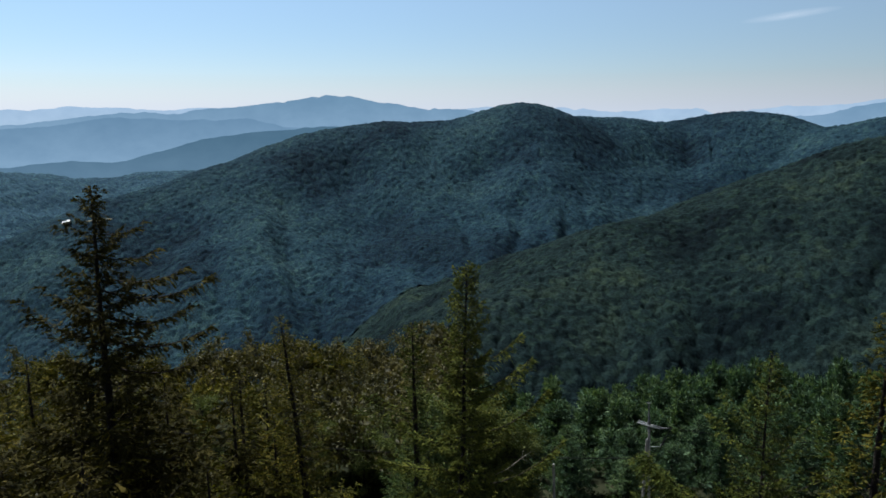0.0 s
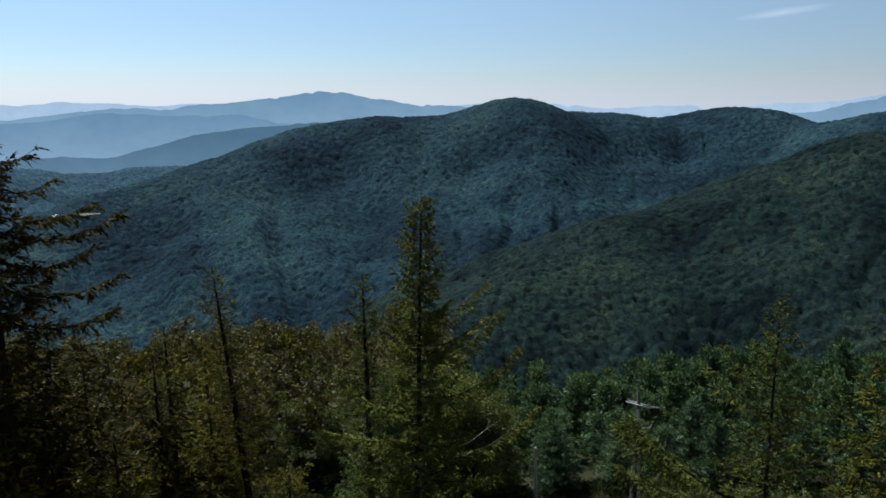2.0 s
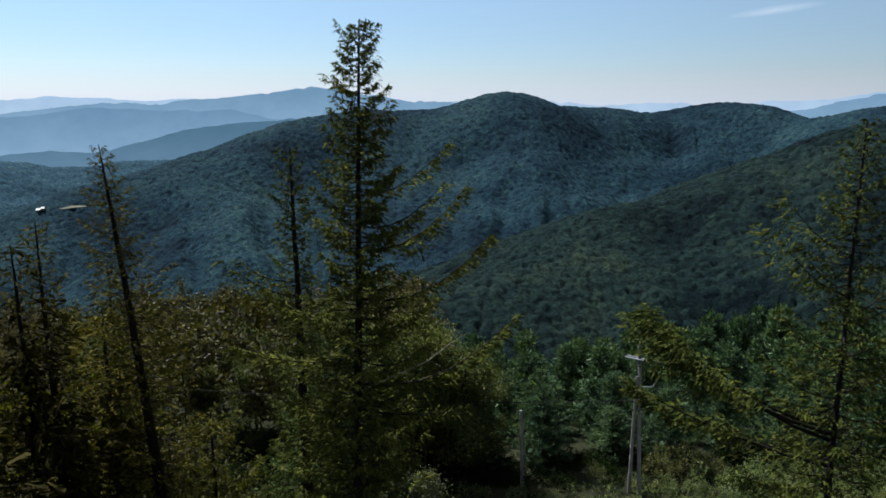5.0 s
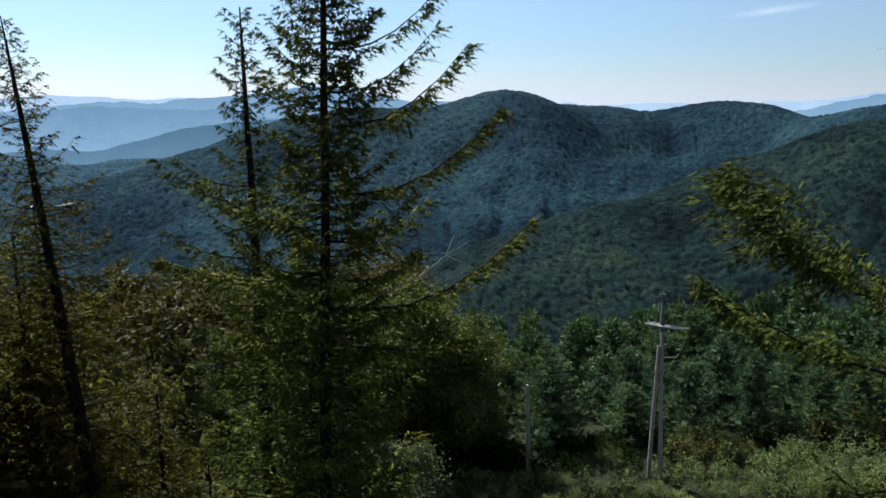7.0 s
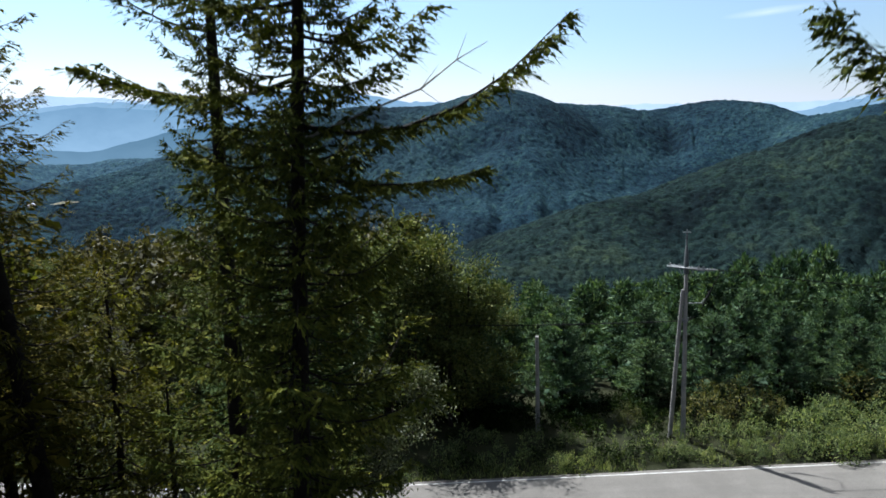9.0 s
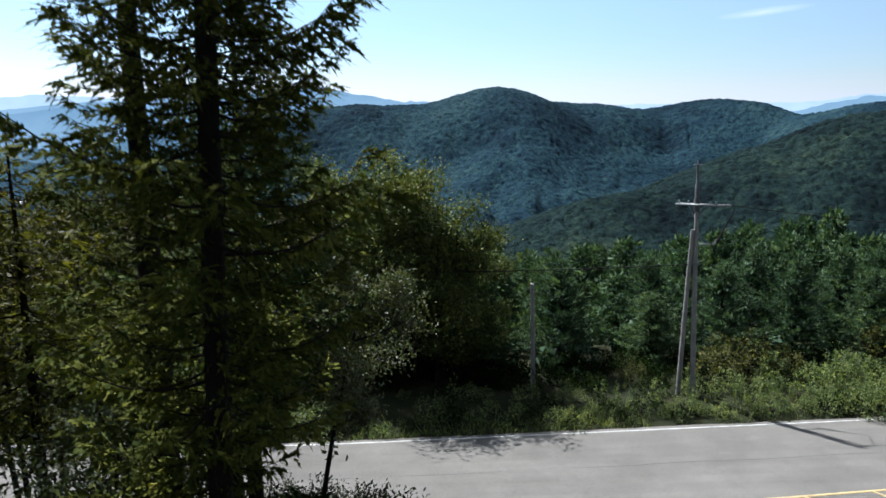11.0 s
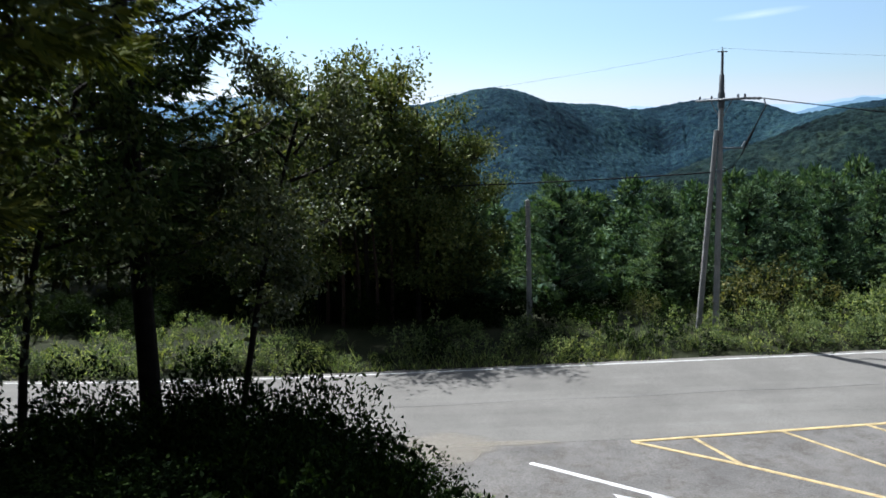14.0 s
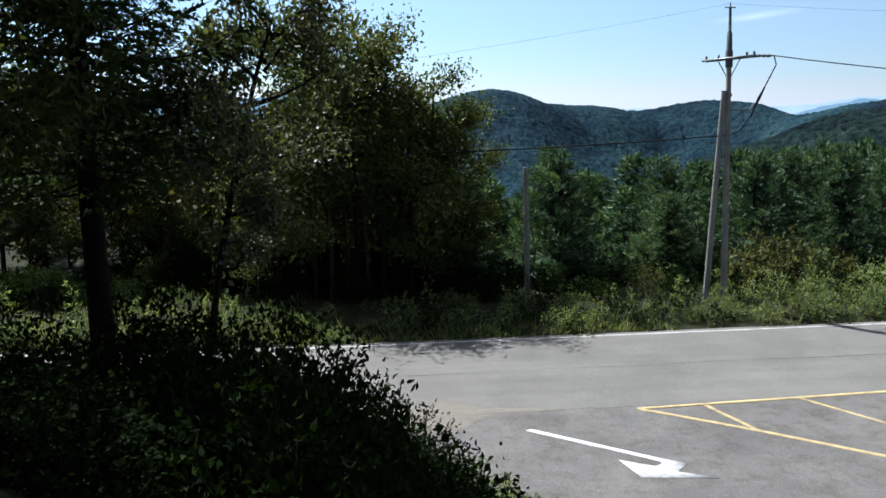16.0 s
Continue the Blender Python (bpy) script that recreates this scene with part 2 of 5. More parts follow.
CABLE = surface_material("black_cable", [(0.3, (0.008, 0.008, 0.009)), (0.7, (0.016, 0.016, 0.016))], 5.0, 0.85, spec=0.05)
DARK_STEEL = surface_material("dark_grey_steel", [(0.3, (0.035, 0.038, 0.04)), (0.7, (0.07, 0.075, 0.078))], 4.0, 0.6, 30.0, 0.1, 30.0, 0.2)
PORCELAIN = surface_material("insulator", [(0.3, (0.1, 0.1, 0.1)), (0.7, (0.2, 0.2, 0.2))], 8.0, 0.3)
JOINT = surface_material("asphalt_joint", [(0.3, (0.0619, 0.0595, 0.0557)), (0.7, (0.105, 0.1, 0.0928))], 0.8, 0.85, 12.0)
STONE = surface_material("loose_stone", [(0.3, (0.0449, 0.0393, 0.0336)), (0.7, (0.0954, 0.087, 0.0756))], 3.0, 0.9, 30.0)
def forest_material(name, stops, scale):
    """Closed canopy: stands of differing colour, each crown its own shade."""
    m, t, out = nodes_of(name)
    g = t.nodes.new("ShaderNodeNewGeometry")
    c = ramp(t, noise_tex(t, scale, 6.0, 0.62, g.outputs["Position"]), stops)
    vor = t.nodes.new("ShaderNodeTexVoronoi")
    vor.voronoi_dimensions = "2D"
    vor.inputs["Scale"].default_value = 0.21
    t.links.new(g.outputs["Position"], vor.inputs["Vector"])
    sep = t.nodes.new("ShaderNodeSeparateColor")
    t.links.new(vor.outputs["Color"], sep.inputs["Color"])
    # Lit and dark crown texture is put into the colour, as the relief is low.
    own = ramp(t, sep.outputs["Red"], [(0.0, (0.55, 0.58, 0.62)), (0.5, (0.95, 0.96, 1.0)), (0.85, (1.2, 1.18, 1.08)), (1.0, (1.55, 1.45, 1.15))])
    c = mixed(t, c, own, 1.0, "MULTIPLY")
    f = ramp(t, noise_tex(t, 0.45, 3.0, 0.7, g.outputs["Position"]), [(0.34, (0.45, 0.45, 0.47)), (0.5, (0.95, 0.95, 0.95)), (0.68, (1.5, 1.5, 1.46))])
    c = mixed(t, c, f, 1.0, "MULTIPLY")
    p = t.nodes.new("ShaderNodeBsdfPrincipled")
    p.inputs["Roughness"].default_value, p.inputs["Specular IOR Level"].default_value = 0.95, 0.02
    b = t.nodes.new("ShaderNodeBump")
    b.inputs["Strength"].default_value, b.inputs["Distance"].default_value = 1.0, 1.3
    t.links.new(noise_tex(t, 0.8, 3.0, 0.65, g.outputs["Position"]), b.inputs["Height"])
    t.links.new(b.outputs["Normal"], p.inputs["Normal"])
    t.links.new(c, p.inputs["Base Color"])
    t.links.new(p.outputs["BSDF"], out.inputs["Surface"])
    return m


# Aerial haze is put into these forest colours: bluer and paler with distance.
FOREST = forest_material("hazed_far_forest", [(0.38, (0.00622, 0.0144, 0.0218)), (0.46, (0.00987, 0.0229, 0.0335)), (0.56, (0.013, 0.0292, 0.039)), (0.68, (0.0193, 0.0387, 0.0446))], 0.006)
RIDGE = forest_material("hazed_ridge_forest", [(0.3, (0.0198, 0.0437, 0.066)), (0.7, (0.0285, 0.0594, 0.0817))], 0.008)
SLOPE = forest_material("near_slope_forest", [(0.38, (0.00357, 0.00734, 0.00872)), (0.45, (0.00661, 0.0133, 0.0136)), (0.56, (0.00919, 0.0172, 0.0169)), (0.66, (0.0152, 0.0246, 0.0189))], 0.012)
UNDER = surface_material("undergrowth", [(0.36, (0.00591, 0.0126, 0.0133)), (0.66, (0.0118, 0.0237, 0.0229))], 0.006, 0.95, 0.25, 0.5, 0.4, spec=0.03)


# ---- mesh helpers ----
def mesh_np(name, verts, faces, mat, smooth=False):
    """A mesh from arrays: faces is a list of integer arrays, each with as many columns as its faces have corners."""
    me = bpy.data.meshes.new(name)
    faces = [np.asarray(f) for f in faces if len(f)]
    loops = np.concatenate([f.ravel() for f in faces]).astype(np.int32)
    totals = np.concatenate([np.full(len(f), f.shape[1]) for f in faces])
    starts = np.concatenate([[0], np.cumsum(totals)[:-1]]).astype(np.int32)
    verts = np.asarray(verts, dtype=np.float32)
    me.vertices.add(len(verts))
    me.vertices.foreach_set("co", verts.ravel())
    me.loops.add(len(loops))
    me.loops.foreach_set("vertex_index", loops)
    me.polygons.add(len(starts))
    me.polygons.foreach_set("loop_start", starts)
    if smooth:
        me.polygons.foreach_set("use_smooth", np.ones(len(starts), dtype=bool))
    me.update(calc_edges=True)
    me.validate()
    me.materials.append(mat)
    return me


class Pile:
    """Gathers pieces of geometry for one mesh."""

    def __init__(self):
        self.v, self.f, self.n = [], {}, 0

    def add(self, verts, faces):
        faces = np.asarray(faces)
        self.v.append(np.asarray(verts, dtype=float).reshape(-1, 3))
        self.f.setdefault(faces.shape[1], []).append(faces + self.n)
        self.n += len(self.v[-1])

    def mesh(self, name, mat, smooth=False):
        return mesh_np(name, np.concatenate(self.v), [np.concatenate(x) for x in self.f.values()], mat, smooth)


def tube(pile, pts, radii, sides=6, cap=True):
    pts, radii = np.asarray(pts, float), np.asarray(radii, float)
    n = len(pts)
    tan = np.gradient(pts, axis=0)
    tan /= np.linalg.norm(tan, axis=1)[:, None] + 1e-9
    ref = np.where(np.abs(tan[:, 2:3]) > 0.8, np.array([[1.0, 0, 0]]), np.array([[0, 0, 1.0]]))
    a = np.cross(tan, ref)
    a /= np.linalg.norm(a, axis=1)[:, None] + 1e-9
    b = np.cross(tan, a)
    ang = np.arange(sides) * 2 * np.pi / sides
    ring = pts[:, None] + radii[:, None, None] * (np.cos(ang)[None, :, None] * a[:, None] + np.sin(ang)[None, :, None] * b[:, None])
    i = np.arange(n - 1)[:, None] * sides
    j = np.arange(sides)[None]
    k = (j + 1) % sides
    quads = np.stack([i + j, i + k, i + sides + k, i + sides + j], -1).reshape(-1, 4)
    pile.add(ring.reshape(-1, 3), quads)
    if cap:
        pile.add(np.vstack([ring[-1], pts[-1:]]), [[s, (s + 1) % sides, sides] for s in range(sides)])
        pile.add(np.vstack([ring[0], pts[:1]]), [[(s + 1) % sides, s, sides] for s in range(sides)])


def unit(v):
    return v / (np.linalg.norm(v, axis=-1, keepdims=True) + 1e-9)


def leaves(pile, at, along, length, width, rng, fold=0.15, bend=0.0):
    """Pointed, folded leaves: each starts at a point and reaches along a direction."""
    n = len(at)
    along = unit(along)
    side = unit(np.cross(along, unit(rng.normal(size=(n, 3)))))
    up = np.cross(side, along)
    length = np.broadcast_to(np.asarray(length, float), (n,))[:, None]
    width = np.broadcast_to(np.asarray(width, float), (n,))[:, None]
    mid = at + along * length * 0.45
    v = np.stack([at, mid + side * width / 2 + up * width * fold, at + along * length - up * length * bend, mid - side * width / 2 + up * width * fold], 1)
    f = np.arange(n)[:, None] * 4 + np.array([[0, 1, 2, 3]])
    pile.add(v.reshape(-1, 3), f)


def part(name, me, parent, label=""):
    ob = new(name, me)
    ob.parent = parent
    return tagged(ob, label) if label else ob


def holder(name, label, category, m=None, group="", kind=""):
    ob = new(name)
    ob.empty_display_size = 0.2
    if m is not None:
        ob.matrix_basis = m
    return tagged(ob, label, category, group, kind)


# ---- the lie of the land ----
def lattice_noise(x, y, seed):
    xi, yi = np.floor(x).astype(np.int64), np.floor(y).astype(np.int64)
    fx, fy = x - xi, y - yi
    fx, fy = fx * fx * (3 - 2 * fx), fy * fy * (3 - 2 * fy)

    def h(a, b):
        k = (a * 374761393 + b * 668265263 + seed * 982451653) & 0xFFFFFFFF
        k = ((k ^ (k >> 13)) * 1274126177) & 0xFFFFFFFF
        return ((k ^ (k >> 16)) & 0xFFFF) / 65535.0

    return (h(xi, yi) * (1 - fx) + h(xi + 1, yi) * fx) * (1 - fy) + (h(xi, yi + 1) * (1 - fx) + h(xi + 1, yi + 1) * fx) * fy


def fractal(x, y, size, seed, octaves=4):
    s, a = 0, 1.0
    for o in range(octaves):
        s = s + a * (lattice_noise(x / size * 2 ** o, y / size * 2 ** o, seed + o) - 0.5)
        a *= 0.5
    return s


FAR = 0.87   # the far slopes stand at this share of the distances below


def crest(points):
    """Ridge crest from rows of bearing, elevation angle (degrees, from the first eye) and distance."""
    p = []
    for az, el, d in points:
        d = d * FAR
        p.append((d * math.sin(radians(az)), d * math.cos(radians(az)), EYE + d * math.tan(radians(el))))
    return np.array(p)


def ridge_height(x, y, line, slope):
    best = np.full(np.shape(x), -1e9)
    for a, b in zip(line[:-1], line[1:]):
        d = b[:2] - a[:2]
        u = np.clip(((x - a[0]) * d[0] + (y - a[1]) * d[1]) / (d @ d), 0, 1)
        dist = np.hypot(x - a[0] - u * d[0], y - a[1] - u * d[1])
        best = np.maximum(best, a[2] + u * (b[2] - a[2]) - slope * (np.sqrt(dist * dist + 900) - 30))
    return best


def ridge_top(x, y, line):
    """Height of the crest at the place on it that is nearest."""
    best, top = np.full(np.shape(x), 1e9), np.zeros(np.shape(x))
    for a, b in zip(line[:-1], line[1:]):
        d = b[:2] - a[:2]
        u = np.clip(((x - a[0]) * d[0] + (y - a[1]) * d[1]) / (d @ d), 0, 1)
        dist = np.hypot(x - a[0] - u * d[0], y - a[1] - u * d[1])
        top = np.where(dist < best, a[2] + u * (b[2] - a[2]), top)
        best = np.minimum(best, dist)
    return top


TREE = 6.5   # the canopy stands this high on the far slopes
def main_line(*rows):
    """The main crest: bearing and elevation, at distances that change along it."""
    return crest([(a, e, float(np.interp(a, [-36, -24, -11, 0, 6, 12, 19, 24, 30, 38, 50], [1350, 1420, 1530, 1600, 1610, 1700, 1800, 1760, 1620, 1500, 1400]))) for a, e in rows])


MAIN = main_line((-36, -9.5), (-24, -5.4), (-20, -4.5), (-18, -3.95), (-17.4, -3.68), (-16.2, -3.36), (-14.2, -2.8), (-12.1, -1.95), (-10.4, -1.48), (-9.5, -1.09), (-8.3, -0.85), (-5.7, -0.55), (-4.45, -0.49), (-2.75, -0.63),
                 (0.7, -0.63), (1.96, -0.35), (3.25, -0.08), (4.1, 0.33), (5.16, 0.65), (5.8, 0.73), (6.84, 0.67), (7.5, 0.29), (8.5, -0.01), (9.6, -0.19), (12.9, -0.27), (14.1, -0.49), (15.3, -0.67), (16.5, -0.72),
                 (18.4, -0.45), (19.6, -0.23), (21, -0.17), (23.8, -0.28), (24.7, -0.71), (26.8, -1.15), (27.8, -0.97), (30.4, -0.38), (38, 0.5), (50, 1))
LEFT = crest([(-50, -2.5, 2000), (-36, -3.0, 2150), (-30.7, -3.35, 2200), (-28.1, -3.62, 2250), (-26.8, -3.95, 2260), (-23.9, -4.1, 2280), (-22, -3.78, 2300), (-18, -3.82, 2350), (-10, -4.3, 2400)])
RIGHT = crest([(46, 1.5, 950), (36, -0.2, 930), (30.5, -1.95, 900), (25, -3.95, 860), (19.6, -6.75, 810), (16, -7.8, 780), (13.2, -8.65, 750), (11, -10.3, 700), (9.5, -11.6, 670), (4.3, -13.9, 600), (-0.2, -15.7, 560), (-8, -20, 520)])
SPURS = [
    (crest([(-4.0, -1.2, 1500), (-4.2, -2.6, 1390), (-7.5, -3.9, 1310), (-10.4, -5.0, 1240), (-14, -8.6, 1120)]), 0.42),
    (crest([(6.3, 0.1, 1560), (5.2, -3.8, 1330), (3, -10.2, 1080)]), 0.45),
    (crest([(1, -1.2, 1560), (-1.5, -6.7, 1250), (-3, -12.6, 1040)]), 0.45),
    (crest([(14.5, -1, 1700), (13, -5.6, 1400), (11, -11.6, 1120)]), 0.45),
    (crest([(21.4, -0.4, 1760), (19, -4.3, 1480), (16, -10.2, 1200)]), 0.45),
    (crest([(-11, -3.5, 1470), (-14, -10, 1150), (-15, -16, 960)]), 0.45),
    (crest([(-19, -6, 1420), (-22, -11.3, 1150), (-23, -16, 950)]), 0.45),
    (crest([(30.5, -2.4, 880), (27, -9.8, 690), (24, -18, 570)]), 0.5),
    (crest([(22, -6.5, 810), (19.5, -11.7, 680), (17.5, -17.2, 590)]), 0.5),
    (crest([(14.5, -8.8, 750), (12.5, -13.2, 650), (11, -18, 570)]), 0.5),
]


def road_z(x):
    return 0.012 * (np.clip(x, -40, 60) - 9)


def road_bend(x):
    """How far the road's line lies beyond its straight course."""
    return 0.045 * (x - 8) + 0.0045 * np.maximum(0, 2 - x) ** 2


def soft_step(a, b, x):
    u = np.clip((x - a) / (b - a), 0, 1)
    return u * u * (3 - 2 * u)


def soft_plus(u, w):
    return w * np.logaddexp(0, u / w)


def ground_z(x, y):
    x, y = np.asarray(x, float), np.asarray(y, float)
    bend = road_bend(x)
    flat = road_z(x) - 0.07
    h = 0.62 * soft_plus(47.0 - y + np.minimum(bend, 6), 1.2)
    h = h / (1 + (h / 13) ** 4) ** 0.25
    h = h * (1 - soft_step(-2.5, 5.6, x + 0.25 * (y - 47)))
    beyond = y - bend
    rise = 0.25 * soft_step(58.9, 60.5, beyond)
    right = soft_step(3, 9, x)
    fall = right * 0.22 * soft_plus(beyond - 66, 2) + (1 - right) * (0.05 * soft_plus(beyond - 64, 3))
    d = np.hypot(x, y)
    near = flat + h + rise - fall - 0.55 * soft_plus(d - 116 + 12 * soft_step(-5, 20, x), 6)
    near = near - 0.25 * soft_plus(np.abs(x) - 120, 20) - 0.3 * soft_plus(-y - 60, 20)
    rough = np.where((beyond > 60) | (h > 0.3), 0.25 * fractal(x, y, 3.0, 7, 3), 0)
    near = near + rough
    far = [ridge_height(x, y, MAIN, 0.46), ridge_height(x, y, LEFT, 0.4), ridge_height(x, y, RIGHT, 0.52)]
    far += [ridge_height(x, y, l, s) for l, s in SPURS]
    k = 14.0
    m = np.maximum.reduce(far)
    land = m + k * np.log(sum(np.exp((f - m) / k) for f in far)) - TREE - k * 0.25
    off = np.minimum.reduce([ridge_top(x, y, l) - f for l, f in zip((MAIN, LEFT, RIGHT), far[:3])])
    keep = 0.12 + 0.88 * soft_step(5, 70, off)
    land = land + (26 * fractal(x + y, y - x, 420, 13, 2) + 22 * fractal(x, y, 170, 11, 4) + 36 * (fractal(x, y * 0.45, 170, 19, 2) - 0.1)) * (0.75 + 0.25 * soft_step(650, 1000, d)) * keep * soft_step(250, 500, d)
    arc = np.arctan2(x, y) * 1300
    fold = 1.2 - 2.2 * np.sqrt(fractal(arc + 60 * fractal(x, y, 240, 61, 2), d * 0.3, 190, 63, 3) ** 2 + 0.012)
    side = 1.2 - 2.2 * np.sqrt(fractal(arc + 30 * fractal(x, y, 120, 65, 2), d * 0.4, 75, 67, 2) ** 2 + 0.012)
    land = land - (18 * np.clip(fold, 0, 1) ** 2 + 8 * np.clip(side, 0, 1) ** 2) * keep * keep * soft_step(300, 500, d)
    land = np.maximum(land, -300 + 10 * fractal(x, y, 300, 5))
    return np.where(d < 250, near, np.maximum(near, land))


# ground: one sheet out to the horizon, finer near by
az = np.radians(np.concatenate([np.arange(-180, -42, 3.0), np.arange(-42, 42, 0.3), np.arange(42, 180, 3.0)]))
rr = np.concatenate([[0.0], np.linspace(1.0, 110, 120), np.geomspace(112, 480, 28), np.geomspace(490, 2300, 112), np.geomspace(2350, 4900, 12)])
CX, CY = 2.0, 0.0
gx = CX + rr[:, None] * np.sin(az)[None]
gy = CY + rr[:, None] * np.cos(az)[None]
gz = ground_z(gx, gy)
na, nr = len(az), len(rr)
i = np.arange(nr - 1)[:, None] * na
j = np.arange(na)[None]
k = (j + 1) % na
quads = np.stack([i + j, i + k, i + na + k, i + na + j], -1).reshape(-1, 4)[:, ::-1]
gm = mesh_np("ground", np.stack([gx, gy, gz], -1).reshape(-1, 3), [quads], SOIL, True)
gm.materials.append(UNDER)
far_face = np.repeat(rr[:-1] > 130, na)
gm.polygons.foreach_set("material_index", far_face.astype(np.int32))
ground = tagged(new("ground", gm), "wooded hillsides with leaf litter and undergrowth, falling to a valley", "ground", kind="structure")


# ---- far ranges ----
def range_backdrop(name, line, drop, mat, label, seed, rough=1.0):
    """A far range: a crest that falls towards the viewer in folds."""
    line = np.array(line)
    azs = np.arange(line[0][0], line[-1][0], 0.12)
    el = np.interp(azs, line[:, 0], line[:, 1])
    d = np.interp(azs, line[:, 0], line[:, 2])
    el = el + rough * (0.16 * fractal(azs * 1.0, azs * 0 + seed, 2.2, seed, 4) + 0.07 * fractal(azs * 1.0, azs * 0 + seed, 0.7, seed + 9, 3))
    rows = []
    for s in np.linspace(0, 1, 14):
        dd = d * (1 - 0.18 * s) + 120 * s * fractal(azs, azs * 0 + s * 2, 3.0, seed + 3, 3)
        z = EYE + d * np.tan(np.radians(el)) - drop * s
        rows.append(np.stack([dd * np.sin(np.radians(azs)), dd * np.cos(np.radians(azs)), z], -1))
    n = len(azs)
    ii = np.arange(13)[:, None] * n
    jj = np.arange(n - 1)[None]
    q = np.stack([ii + jj, ii + jj + 1, ii + n + jj + 1, ii + n + jj], -1).reshape(-1, 4)
    return tagged(new(name, mesh_np(name, np.concatenate(rows), [q], mat, True)), label, "mountain range", kind="structure")


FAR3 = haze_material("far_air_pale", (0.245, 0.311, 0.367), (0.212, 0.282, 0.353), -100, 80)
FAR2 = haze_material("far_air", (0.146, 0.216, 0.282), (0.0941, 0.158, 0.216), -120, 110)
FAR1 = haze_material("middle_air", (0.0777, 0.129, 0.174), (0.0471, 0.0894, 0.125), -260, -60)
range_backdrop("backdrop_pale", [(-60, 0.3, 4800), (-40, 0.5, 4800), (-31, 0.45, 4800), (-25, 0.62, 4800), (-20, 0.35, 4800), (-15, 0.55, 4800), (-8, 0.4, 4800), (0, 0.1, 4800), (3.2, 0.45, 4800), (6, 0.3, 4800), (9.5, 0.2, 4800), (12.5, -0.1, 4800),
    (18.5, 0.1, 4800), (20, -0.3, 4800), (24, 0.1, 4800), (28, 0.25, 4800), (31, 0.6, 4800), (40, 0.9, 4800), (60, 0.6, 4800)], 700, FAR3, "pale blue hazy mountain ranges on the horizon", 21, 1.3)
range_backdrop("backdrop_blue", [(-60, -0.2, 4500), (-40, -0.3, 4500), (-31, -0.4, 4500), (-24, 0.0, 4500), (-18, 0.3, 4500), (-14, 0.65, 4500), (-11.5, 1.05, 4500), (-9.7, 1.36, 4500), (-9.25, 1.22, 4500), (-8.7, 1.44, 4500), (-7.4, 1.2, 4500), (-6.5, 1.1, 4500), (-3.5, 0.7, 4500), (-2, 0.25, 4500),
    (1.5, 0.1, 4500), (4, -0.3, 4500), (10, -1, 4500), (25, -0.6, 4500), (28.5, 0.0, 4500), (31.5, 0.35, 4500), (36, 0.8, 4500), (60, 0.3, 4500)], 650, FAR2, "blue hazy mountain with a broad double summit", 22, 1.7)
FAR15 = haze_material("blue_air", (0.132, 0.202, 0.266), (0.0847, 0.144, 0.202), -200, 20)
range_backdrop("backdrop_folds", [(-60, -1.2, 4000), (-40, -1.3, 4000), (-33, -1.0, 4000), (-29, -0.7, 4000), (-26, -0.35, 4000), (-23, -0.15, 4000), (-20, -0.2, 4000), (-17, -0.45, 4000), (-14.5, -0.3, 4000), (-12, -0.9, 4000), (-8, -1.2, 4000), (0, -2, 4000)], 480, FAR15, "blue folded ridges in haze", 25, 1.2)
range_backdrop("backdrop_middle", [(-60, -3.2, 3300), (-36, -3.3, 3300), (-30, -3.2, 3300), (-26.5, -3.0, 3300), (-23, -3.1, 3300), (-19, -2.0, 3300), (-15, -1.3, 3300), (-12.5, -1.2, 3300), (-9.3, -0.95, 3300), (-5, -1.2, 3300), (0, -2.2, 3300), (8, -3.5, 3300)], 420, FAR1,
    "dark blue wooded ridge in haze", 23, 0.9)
cm, ct, c_out = nodes_of("cirrus")
ce = ct.nodes.new("ShaderNodeEmission")
ce.inputs["Color"].default_value, ce.inputs["Strength"].default_value = (0.8, 0.88, 0.96, 1), 0.46
cx = ct.nodes.new("ShaderNodeBsdfTransparent")
cmix = ct.nodes.new("ShaderNodeMixShader")
cco = ct.nodes.new("ShaderNodeTexCoord")
cmap = ct.nodes.new("ShaderNodeMapping")
cmap.inputs["Scale"].default_value = (0.006, 0.01, 0.03)
ct.links.new(cco.outputs["Object"], cmap.inputs["Vector"])
cl = ct.nodes.new("ShaderNodeTexGradient")
cl.gradient_type = "SPHERICAL"
cmap2 = ct.nodes.new("ShaderNodeMapping")
cmap2.inputs["Scale"].default_value = (1 / 260, 1, 1 / 25)
ct.links.new(cco.outputs["Object"], cmap2.inputs["Vector"])
ct.links.new(cmap2.outputs["Vector"], cl.inputs["Vector"])
cn = noise_tex(ct, 1.0, 5, 0.65, cmap.outputs["Vector"])
cmul = ct.nodes.new("ShaderNodeMath")
cmul.operation = "MULTIPLY"
ct.links.new(cl.outputs["Fac"], cmul.inputs[0])
ct.links.new(cn, cmul.inputs[1])
cgain = ct.nodes.new("ShaderNodeMath")
cgain.operation, cgain.use_clamp = "MULTIPLY", True
cgain.inputs[1].default_value = 0.95
ct.links.new(cmul.outputs["Value"], cgain.inputs[0])
ct.links.new(cgain.outputs["Value"], cmix.inputs["Fac"])
ct.links.new(cx.outputs["BSDF"], cmix.inputs[1])
ct.links.new(ce.outputs["Emission"], cmix.inputs[2])
ct.links.new(cmix.outputs["Shader"], c_out.inputs["Surface"])
cv = [(-260, 0, -36), (260, 0, -36), (260, 0, 36), (-260, 0, 36)]
